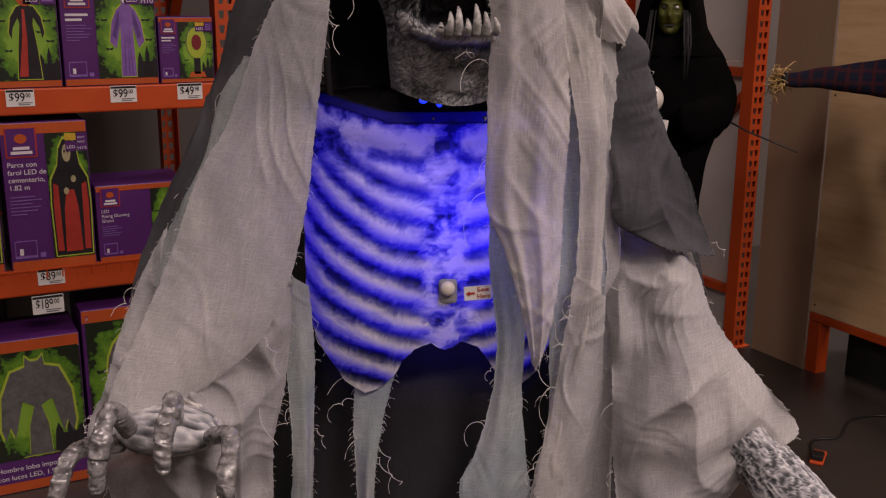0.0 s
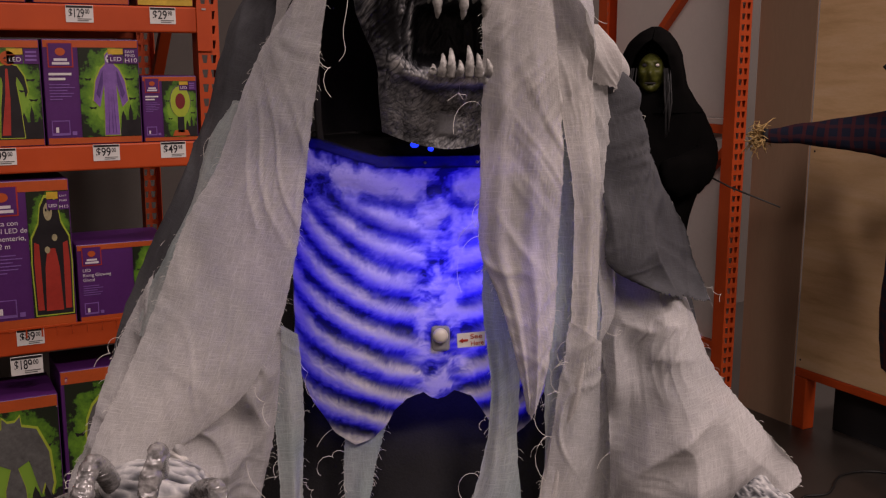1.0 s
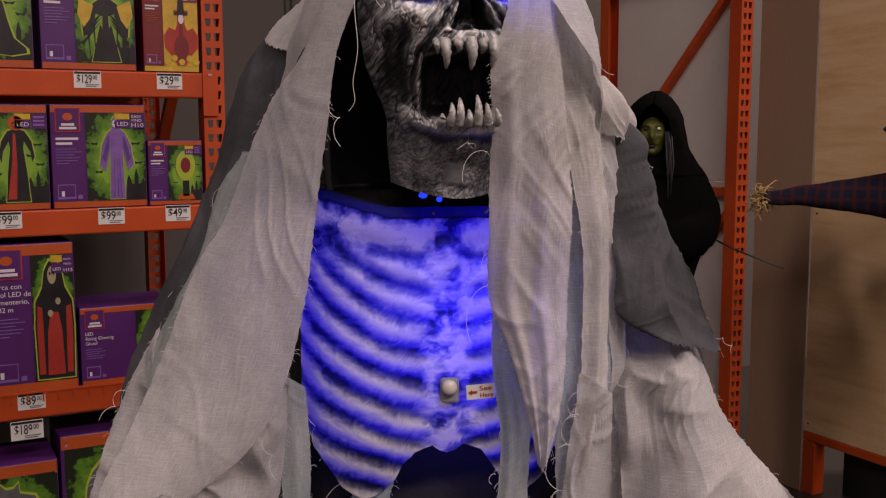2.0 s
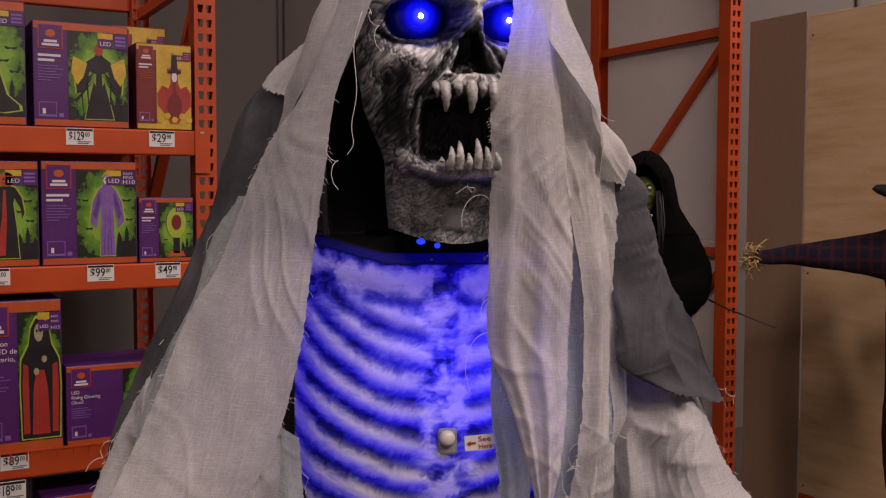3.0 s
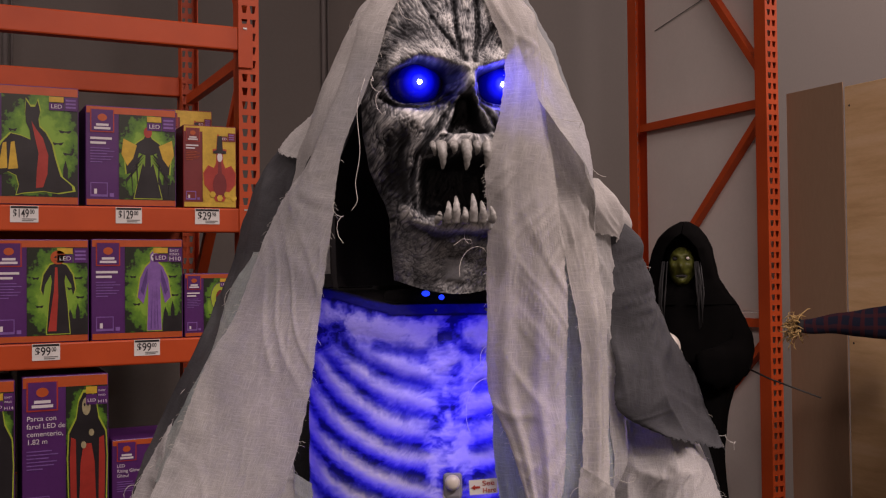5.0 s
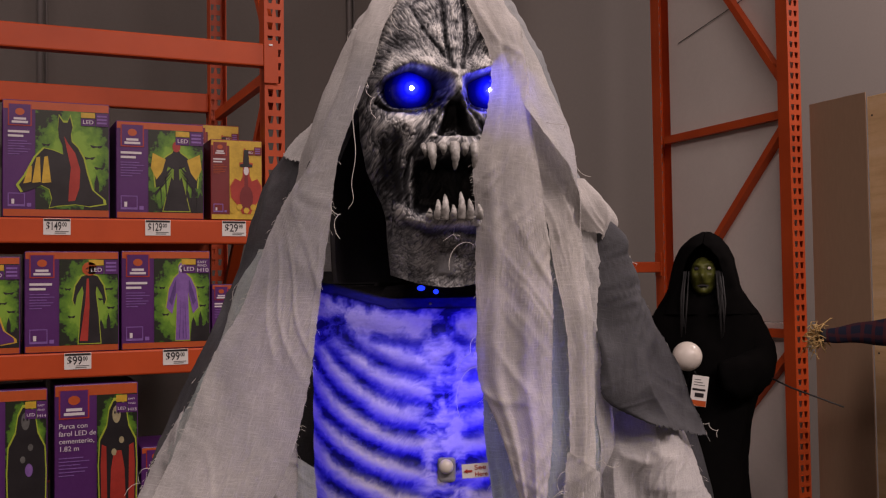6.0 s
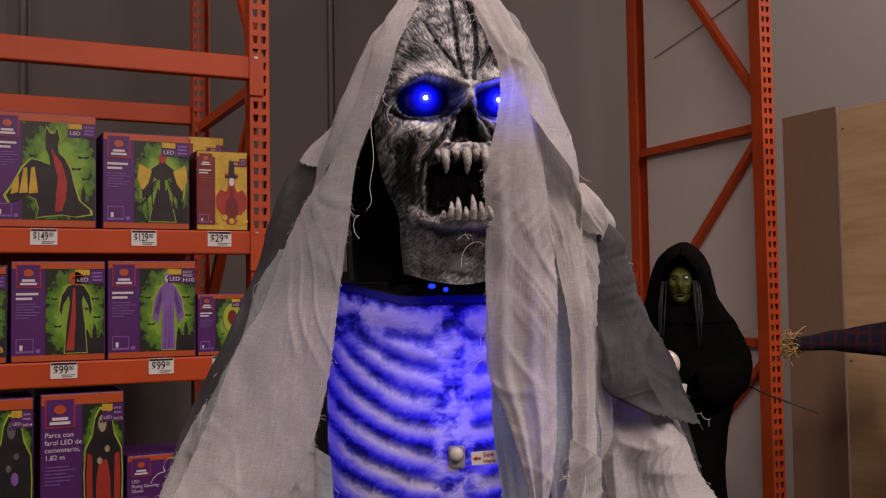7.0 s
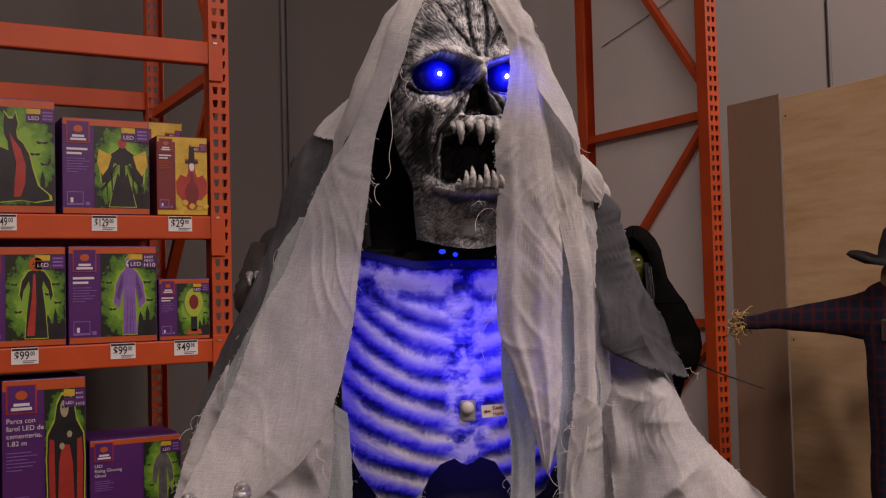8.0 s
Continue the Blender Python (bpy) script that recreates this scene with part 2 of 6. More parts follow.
CLOTH_GREY = gauze("slate_grey_cloth", (0.064, 0.065, 0.071), (0.108, 0.111, 0.118), 0.03, 0.15, 2900.0)
CLOTH_MIST = gauze("blue_grey_cloth", (0.34, 0.36, 0.375), (0.44, 0.45, 0.45), 0.05, 0.25, 2900.0)
CLOTH_BLACK = plain("black_lining", (0.030, 0.028, 0.030), 0.95, 0.0, 0.1, 0.3, 12.0, 300.0, 0.3)
ROBE_DARK = plain("charcoal_robe_cloth", (0.020, 0.0195, 0.021), 0.95, 0.0, 0.1, 0.3, 9.0, 420.0, 0.4)
BONE = bone_paint()
RIB = rib_paint()
TOOTH = plain("ivory_tooth", (0.30, 0.293, 0.275), 0.38, 0.0, 0.5, 0.65, 130.0, 400.0, 0.3)
EYE = eye_glass()
DIODE = glowing("white_diode", (0.85, 0.9, 1.0), 14.0)
BLUE_DIODE = glowing("blue_diode", (0.01, 0.03, 1.0), 2.0)
CLAW = plain("wet_grey_claw", (0.17, 0.165, 0.16), 0.07, 0.0, 1.0, 0.95, 70.0, 150.0, 1.0, (1, 1, 1.6))
BANDAGE = plain("shrivelled_grey_skin", (0.36, 0.345, 0.32), 0.5, 0.0, 0.4, 0.7, 45.0, 150.0, 0.9, (1, 1, 2.5))
SENSOR = plain("grey_sensor_plastic", (0.24, 0.24, 0.27), 0.5)
PELT = plain("dark_brown_pelt", (0.035, 0.031, 0.028), 0.95, 0.0, 0.1, 0.5, 30.0, 260.0, 0.8, (1, 1, 0.3))
WITCH_CLOTH = plain("black_felt", (0.0035, 0.0033, 0.0033), 1.0, 0.0, 0.02, 0.3, 9.0, 300.0, 0.3)
WITCH_SKIN = plain("green_rubber_skin", (0.062, 0.068, 0.010), 0.5, 0.0, 0.4, 0.7, 40.0, 200.0, 0.4)
HAIR = plain("grey_fibre", (0.016, 0.016, 0.017), 0.7)
BALL = plain("milky_plastic", (0.62, 0.58, 0.52), 0.3, 0.0, 0.5, 0.05)
PLAID = plaid()
STRAW = plain("dry_straw", (0.50, 0.34, 0.14), 0.8, 0.0, 0.2, 0.35, 60.0)
BURLAP = plain("tan_burlap", (0.25, 0.18, 0.11), 0.9, 0.0, 0.1, 0.2, 30.0, 400.0, 0.5)
PATCH = plain("green_felt_patch", (0.03, 0.10, 0.03), 0.9)
FOOT_ORANGE = plain("orange_plastic", (0.55, 0.075, 0.02), 0.4)
CABLE = plain("black_rubber", (0.012, 0.012, 0.012), 0.5)

# ---- building helpers ----


def finish(name, bm, mats, parent=None, label="", m=None, smooth=False):
    me = bpy.data.meshes.new(name)
    bm.to_mesh(me)
    bm.free()
    for mat in (mats if isinstance(mats, (list, tuple)) else [mats]):
        me.materials.append(mat)
    if smooth:
        me.shade_smooth()
    ob = new(name, me)
    if parent is not None:
        ob.parent = parent
    if m is not None:
        ob.matrix_basis = m
    return tagged(ob, label) if label else ob


def part(name, bm, mat, parent, label="", smooth=False):
    return finish(name, bm, mat, parent, label, None, smooth)


def thing(name, m, label, category, group="", kind=""):
    ob = new(name)
    ob.empty_display_size = 0.05
    ob.matrix_world = m
    return tagged(ob, label, category, group, kind)


def slab(lo, hi, bm=None, bevel=0.0, mat=0):
    """A box from corner to corner, its edges rounded."""
    bm = bm or bmesh.new()
    made = bmesh.ops.create_cube(bm, size=1.0)["verts"]
    lo, hi = Vector(lo), Vector(hi)
    for v in made:
        v.co = Vector([(a + b) / 2 + c * (b - a) for a, b, c in zip(lo, hi, v.co)])
    faces = {f for v in made for f in v.link_faces}
    if bevel:
        edges = list({e for f in faces for e in f.edges})
        res = bmesh.ops.bevel(bm, geom=edges, offset=bevel, segments=2, affect="EDGES", profile=0.5)
        faces = set(res["faces"])
    for f in faces:
        f.material_index = mat
    return bm


def bar(bm, a, b, w, h, up=(0, 0, 1), mat=0):
    """A straight bar of section w by h from a to b."""
    a, b = Vector(a), Vector(b)
    d = (b - a).normalized()
    side = d.cross(Vector(up))
    side = side.normalized() if side.length > 1e-4 else Vector((1, 0, 0))
    top = side.cross(d).normalized()
    rings = [[bm.verts.new(p + side * (sx * w / 2) + top * (sz * h / 2)) for sx, sz in ((-1, -1), (1, -1), (1, 1), (-1, 1))] for p in (a, b)]
    faces = [bm.faces.new([rings[0][i], rings[0][(i + 1) % 4], rings[1][(i + 1) % 4], rings[1][i]]) for i in range(4)]
    faces += [bm.faces.new(rings[0][::-1]), bm.faces.new(rings[1])]
    for f in faces:
        f.material_index = mat
    return bm


def tube(bm, pts, radii, sides=8, mat=0, cap=True):
    """A round limb through the points with its own radius at each."""
    pts = [Vector(p) for p in pts]
    rings = []
    for i, p in enumerate(pts):
        d = (pts[min(i + 1, len(pts) - 1)] - pts[max(i - 1, 0)]).normalized()
        side = d.cross(Vector((0.123, 0.2, 1.0)) if abs(d.z) < 0.95 else Vector((1, 0.1, 0))).normalized()
        top = side.cross(d)
        r = radii[i] if isinstance(radii, (list, tuple)) else radii
        rings.append([bm.verts.new(p + (side * math.cos(t) + top * math.sin(t)) * r) for t in [2 * math.pi * k / sides for k in range(sides)]])
    for a, b in zip(rings, rings[1:]):
        for k in range(sides):
            f = bm.faces.new([a[k], a[(k + 1) % sides], b[(k + 1) % sides], b[k]])
            f.material_index, f.smooth = mat, True
    if cap:
        for ring in (rings[0][::-1], rings[-1]):
            bm.faces.new(ring).material_index = mat
    return bm


def spline(pts, n):
    """n points on a smooth line through pts (tuples of any length)."""
    P = np.array(pts, float)
    out = []
    for t in np.linspace(0, len(P) - 1, n):
        i = min(int(t), len(P) - 2)
        f = t - i
        p0, p1, p2, p3 = P[max(i - 1, 0)], P[i], P[i + 1], P[min(i + 2, len(P) - 1)]
        out.append(0.5 * (2 * p1 + (p2 - p0) * f + (2 * p0 - 5 * p1 + 4 * p2 - p3) * f * f + (3 * p1 - p0 - 3 * p2 + p3) * f ** 3))
    return np.array(out)


def ellipsoid(bm, centre, radii, mat=0, seg=20, rings=12, turn=0.0):
    made = bmesh.ops.create_uvsphere(bm, u_segments=seg, v_segments=rings, radius=1.0)["verts"]
    spin = Matrix.Rotation(turn, 3, "Z")
    for v in made:
        v.co = spin @ Vector([c * r for c, r in zip(v.co, radii)]) + Vector(centre)
    for f in {f for v in made for f in v.link_faces}:
        f.material_index, f.smooth = mat, True
    return bm


def writing(name, text, height, mat, parent, x, z, y, width=0.0, bold=0.0):
    """Raised lettering on a face that looks along -y; x, z: its lower left corner."""
    cu = bpy.data.curves.new(name, "FONT")
    cu.body, cu.size, cu.extrude, cu.offset = text, height, 0.0002, bold
    ob = new(name, cu)
    bpy.context.view_layer.update()
    me = bpy.data.meshes.new_from_object(ob.evaluated_get(bpy.context.evaluated_depsgraph_get()))
    bpy.data.objects.remove(ob)
    me.materials.clear()
    me.materials.append(mat)
    w = max((v.co.x for v in me.vertices), default=1.0)
    k = width / w if width else 1.0
    me.transform(Matrix(((k, 0, 0, x), (0, 0, -1, y), (0, 1, 0, z), (0, 0, 0, 1))))
    ob = new(name, me)
    ob.parent = parent
    return ob

# ---- the large structure ----
RACK_Y, BACK_Y, WALL_Y = 3.71, 4.80, 5.30
tagged(finish("floor", slab((-6, -6, -0.2), (10, WALL_Y + 0.2, 0)), FLOOR), "dark polished concrete shop floor", "floor", kind="structure")
tagged(finish("wall_north", slab((-6, WALL_Y, 0), (10, WALL_Y + 0.2, 7)), WALL), "grey-brown painted warehouse wall behind the racks", "wall", kind="structure")
tagged(finish("wall_south", slab((-6, -6.2, 0), (10, -6, 7)), WALL), "plain grey warehouse wall", "wall", kind="structure")
tagged(finish("wall_west", slab((-6.2, -6, 0), (-6, WALL_Y, 7)), WALL), "plain grey warehouse wall", "wall", kind="structure")
tagged(finish("wall_east", slab((10, -6, 0), (10.2, WALL_Y, 7)), WALL), "plain grey warehouse wall", "wall", kind="structure")
tagged(finish("ceiling", slab((-6.2, -6.2, 7), (10.2, WALL_Y + 0.2, 7.2)), WALL), "plain grey warehouse ceiling", "ceiling", kind="structure")
for cx in (0.52, 2.12, 6.62):
    bm = bmesh.new()
    tube(bm, [(cx, WALL_Y - 0.016, 0), (cx, WALL_Y - 0.016, 6.9)], 0.013, 10)
    tube(bm, [(cx + 0.028, WALL_Y - 0.012, 0), (cx + 0.028, WALL_Y - 0.012, 6.9)], 0.006, 8)
    tagged(finish("trim", bm, WALL_TRIM), "grey conduit running up the wall", "conduit", kind="structure")


# ---- pallet racks ----
def column(bm, x, y, z1, face=-1):
    """A punched steel column, 76 mm square, open at its back; face -1: the punched side looks to -y."""
    w, d, t, pitch = 0.076, 0.076, 0.003, 0.0508
    for sx in (x, x + w - t):
        slab((sx, y, 0), (sx + t, y + d, z1), bm)
    front = y if face < 0 else y + d - t
    n = int(z1 / pitch)
    for k in range(n):
        z0 = k * pitch
        for c in range(2):
            x0 = x + t + c * (w - 2 * t) / 2
            x1 = x0 + (w - 2 * t) / 2
            cx, cz = (x0 + x1) / 2 + (0.002 if c == 0 else -0.002), z0 + pitch / 2
            outer = [(x0, z0), (x1, z0), (x1, z0 + pitch), (x0, z0 + pitch)]
            hole = [(cx - 0.0065, cz - 0.016), (cx + 0.0065, cz - 0.016), (cx + 0.011, cz + 0.012), (cx - 0.011, cz + 0.012)]
            vo = [bm.verts.new((p[0], front, p[1])) for p in outer]
            vi = [bm.verts.new((p[0], front, p[1])) for p in hole]
            vb = [bm.verts.new((p[0], front + t, p[1])) for p in hole]
            for i in range(4):
                j = (i + 1) % 4
                bm.faces.new([vo[i], vo[j], vi[j], vi[i]])
                bm.faces.new([vi[i], vi[j], vb[j], vb[i]])
    slab((x, front, n * pitch), (x + w, front + t, z1), bm)
    return bm


def upright_frame(x, label, height=4.6):
    rack = thing("rack_upright", pose(x, 0, 0), label, "rack upright", "pallet rack frames")
    for y, face in ((RACK_Y, -1), (BACK_Y - 0.076, 1)):
        part("column", column(bmesh.new(), 0, y, height, face), ORANGE, rack)
        part("foot_plate", slab((-0.02, y - 0.02, 0), (0.096, y + 0.096, 0.008), bevel=0.002), ORANGE, rack)
    y0, y1, c = RACK_Y + 0.07, BACK_Y - 0.07, 0.038
    for z in (0.28, 1.37, 2.44):
        part("brace", bar(bmesh.new(), (c, y0, z), (c, y1, z), 0.034, 0.042), ORANGE, rack)
    for za, zb in ((1.28, 0.36), (2.38, 1.43), (2.60, 3.86)):
        part("brace", bar(bmesh.new(), (c, y0, za), (c, y1, zb), 0.034, 0.044, (1, 0, 0)), ORANGE, rack)
    return rack


X_LEFT, X_RIGHT = 1.238, 3.798
upright_frame(X_LEFT, "orange punched-steel pallet rack upright at the shelf end")
upright_frame(X_RIGHT, "orange punched-steel pallet rack upright behind the witch")
upright_frame(X_LEFT - 2.52, "orange punched-steel pallet rack upright at the far shelf end")

LEVELS = [0.795, 1.413, 1.877, 2.545]
BEAM_H = 0.088


def shelf_beam(z, y, front, label):
    """A stepped box beam with a hooked end plate at each column; z: its top."""
    x0, x1 = X_LEFT - 2.44, X_LEFT
    ob = thing("rack_beam", pose(0, 0, 0), label, "rack beam", "pallet rack beams")
    s = -1 if front else 1
    ya, yb = (y, y + 0.045) if front else (y - 0.045, y)
    part("beam", slab((x0, ya, z - BEAM_H), (x1, yb, z), bevel=0.006), ORANGE, ob)
    for xa, xb in ((x1 - 0.004, x1 + 0.05), (x0 - 0.05, x0 + 0.004)):
        yy = y + s * 0.006
        plate = part("end_plate", slab((xa, min(yy, yy - s * 0.004), z - 0.15), (xb, max(yy, yy - s * 0.004), z + 0.012), bevel=0.001), ORANGE, ob)
        bm = bmesh.new()
        bar(bm, (xa + 0.018, yy + s * 0.001, z - 0.006), (xa + 0.032, yy + s * 0.001, z - 0.006), 0.004, 0.006)
        part("safety_pin", bm, STEEL, plate, "bright steel pin")
    return ob


for z in LEVELS:
    shelf_beam(z, RACK_Y - 0.006, True, "orange steel rack beam across the shelf front")
    shelf_beam(z, BACK_Y + 0.006, False, "orange steel rack beam across the shelf back")
for z in LEVELS[:3]:
    deck = thing("shelf_deck", pose(0, 0, 0), "dark board deck lying on the rack beams", "shelf", "shelf decks")
    part("board", slab((X_LEFT - 2.43, RACK_Y + 0.04, z - 0.022), (X_LEFT - 0.005, BACK_Y - 0.04, z - 0.003)), DECK, deck)
    if z < 1:
        for k in range(26):
            x = X_LEFT - 0.03 - k * 0.05
            bm = bmesh.new()
            bar(bm, (x, RACK_Y - 0.010, z - 0.03), (x, RACK_Y - 0.010, z + 0.004), 0.005, 0.005, (0, 1, 0))
            part("wire", bm, ORANGE, deck)
        bm = bmesh.new()
        bar(bm, (X_LEFT - 1.4, RACK_Y - 0.013, z + 0.004), (X_LEFT, RACK_Y - 0.013, z + 0.004), 0.006, 0.006)
        part("wire", bm, ORANGE, deck)

tie = thing("rack_beam", pose(0, 0, 0), "orange steel beam tying the far rack upright at its back", "rack beam", "pallet rack beams")
part("beam", slab((X_RIGHT - 0.75, BACK_Y - 0.06, 1.685), (X_RIGHT - 0.002, BACK_Y - 0.016, 1.745), bevel=0.005), ORANGE, tie)
part("end_plate", slab((X_RIGHT - 0.012, BACK_Y - 0.066, 1.665), (X_RIGHT - 0.001, BACK_Y - 0.01, 1.80), bevel=0.001), ORANGE, tie)

# board fixed in the far rack frame, with its joints
board = thing("white_panel", pose(0, 0, 0), "off-white sheet panel fixed inside the rack frame", "panel")
for z0, z1 in ((0.012, 1.418), (1.424, 4.4)):
    part("sheet", slab((X_RIGHT + 0.062, RACK_Y + 0.03, z0), (X_RIGHT + 0.072, BACK_Y - 0.085, z1), bevel=0.001), WHITE_BOARD, board)
bm = bmesh.new()
tube(bm, [(X_RIGHT + 0.056, 4.62, 2.98), (X_RIGHT + 0.052, 4.2, 3.06), (X_RIGHT + 0.056, 3.78, 3.15)], 0.0022, 6)
tagged(finish("wire", bm, CABLE), "thin dark wire strung across the white panel", "wire")

# cardboard sheet and plywood stand beside the frame
sheet = thing("cardboard_sheet", pose(0, 0, 0), "tall brown cardboard sheet standing on the floor", "cardboard")
part("sheet", slab((3.884, 3.331, 0.001), (3.890, 3.668, 2.470), bevel=0.001), CARDBOARD, sheet)
stand = thing("plywood_stand", pose(0, 0, 0), "pale plywood boarded stand on an orange steel base", "display stand")
part("board", slab((3.893, 1.30, 0.292), (3.911, 3.328, 2.448), bevel=0.002), PLYWOOD, stand)
part("board", slab((4.55, 1.30, 0.292), (4.568, 3.328, 2.448), bevel=0.002), PLYWOOD, stand)
part("board", slab((3.912, 3.310, 0.292), (4.549, 3.328, 2.448), bevel=0.002), PLYWOOD, stand)
# added dark board: stands in for the shade beneath the stand
part("under_shade_board", slab((4.02, 1.38, 0.0), (4.03, 3.20, 0.249)), DARK, stand, "dark board put in for the shade under the stand")
for y in (3.258, 1.30):
    for x in (3.89, 4.50):
        part("leg", slab((x, y, 0), (x + 0.07, y + 0.07, 0.248), bevel=0.004), ORANGE, stand)
for x in (3.89, 4.50):
    part("rail", slab((x, 1.30, 0.25), (x + 0.07, 3.328, 0.290), bevel=0.004), ORANGE, stand)
for y, z in ((3.302, 0.33), (3.302, 1.3), (3.302, 2.36)):
    part("nail", ellipsoid(bmesh.new(), (3.892, y, z), (0.002, 0.005, 0.005), 0, 8, 6), DARK, stand)


# ---- printed cartons ----
def panel(name, pts, depth, mat, parent, y=0.0, label=""):
    """A thin printed piece in the carton's front plane; pts: its outline as (x, z)."""
    bm = bmesh.new()
    f = bm.faces.new([bm.verts.new((p[0], y - depth, p[1])) for p in pts])
    if f.normal.y > 0:
        f.normal_flip()
    f.normal_update()
    if f.normal.y > 0:
        bmesh.ops.reverse_faces(bm, faces=[f])
    ext = bmesh.ops.extrude_face_region(bm, geom=[f])
    bmesh.ops.translate(bm, verts=[v for v in ext["geom"] if isinstance(v, bmesh.types.BMVert)], vec=(0, -0.0006, 0))
    bmesh.ops.recalc_face_normals(bm, faces=bm.faces)
    return part(name, bm, mat, parent, label)


def rect(x0, z0, x1, z1):
    return [(x0, z0), (x1, z0), (x1, z1), (x0, z1)]


def mirrored(half):
    return half + [(-x, z) for x, z in reversed(half)]


# plain outlines of the pictured decorations, half width 1 and height 1
GOWN = mirrored([(0.42, 0.0), (0.36, 0.35), (0.34, 0.62), (0.62, 0.34), (0.95, 0.42), (0.80, 0.66), (0.50, 0.80), (0.22, 0.86), (0.24, 0.96), (0.10, 1.0)])
CLOAK = mirrored([(0.62, 0.0), (0.70, 0.3), (0.60, 0.55), (0.86, 0.70), (0.74, 0.83), (0.28, 0.88), (0.26, 0.97), (0.10, 1.0)])
BEAST = [(-0.30, 0.0), (-0.12, 0.02), (0.10, 0.03), (0.30, 0.04), (0.62, 0.02), (0.98, 0.05), (0.96, 0.10), (0.70, 0.20), (0.58, 0.38), (0.50, 0.54), (0.36, 0.66), (0.22, 0.72), (0.20, 0.80), (0.24, 0.88), (0.18, 1.0),
         (0.12, 0.93), (0.02, 0.93), (-0.08, 1.0), (-0.10, 0.86), (-0.08, 0.76), (0.0, 0.68), (0.02, 0.58), (-0.20, 0.62), (-0.42, 0.64), (-0.62, 0.54), (-0.84, 0.34), (-1.0, 0.24), (-0.90, 0.16), (-0.66, 0.20), (-0.48, 0.24), (-0.30, 0.20), (-0.24, 0.10)]
BEAST_FRONT = [(0.04, 0.78), (0.14, 0.70), (0.30, 0.60), (0.42, 0.42), (0.40, 0.22), (0.30, 0.08), (0.14, 0.07), (0.16, 0.26), (0.20, 0.44), (0.12, 0.60)]
PUMPKIN_MAN = mirrored([(0.62, 0.0), (0.50, 0.35), (0.34, 0.64), (0.40, 0.72), (0.70, 0.60), (0.80, 0.47), (0.92, 0.54), (0.78, 0.72), (0.44, 0.84), (0.14, 0.86)])
HOODED = mirrored([(0.92, 0.0), (0.98, 0.45), (0.92, 0.66), (0.56, 0.78), (0.44, 0.92), (0.20, 1.0)])
STILTS = mirrored([(0.62, 0.0), (0.52, 0.0), (0.20, 0.45), (0.12, 0.40), (0.10, 0.55), (0.34, 0.58), (0.50, 0.34), (0.80, 0.30), (0.86, 0.52), (0.42, 0.70), (0.16, 0.76), (0.10, 0.80)])
LANKY = mirrored([(0.42, 0.0), (0.26, 0.02), (0.22, 0.30), (0.08, 0.50), (0.34, 0.56), (0.56, 0.20), (0.66, 0.32), (0.78, 0.18), (0.86, 0.30), (0.80, 0.62), (0.55, 0.86), (0.22, 0.90), (0.20, 1.0), (0.08, 0.95)])
WREATH = [(0.62 * math.cos(a * math.pi / 8), 0.66 + 0.30 * math.sin(a * math.pi / 8)) for a in range(16)]
BIRD = mirrored([(0.25, 0.0), (0.5, 0.12), (0.95, 0.25), (1.0, 0.42), (0.7, 0.54), (0.35, 0.50), (0.22, 0.58), (0.2, 0.72), (0.42, 0.74), (0.42, 0.78), (0.2, 0.79), (0.14, 1.0)])
CASTLE = [(0.0, 0.0), (1.0, 0.0), (1.0, 0.55), (0.92, 0.68), (0.84, 0.55), (0.80, 0.5), (0.66, 0.5), (0.66, 0.75), (0.56, 1.0), (0.46, 0.75), (0.46, 0.5), (0.32, 0.5), (0.28, 0.62), (0.16, 0.8), (0.06, 0.6)]
BAT = mirrored([(0.0, 0.35), (0.12, 0.45), (0.4, 0.25), (0.7, 0.35), (1.0, 0.9), (0.55, 0.8), (0.14, 0.7)])


def placed(shape, cx, z0, half, height):
    return [(cx + x * half, z0 + z * height) for x, z in shape]


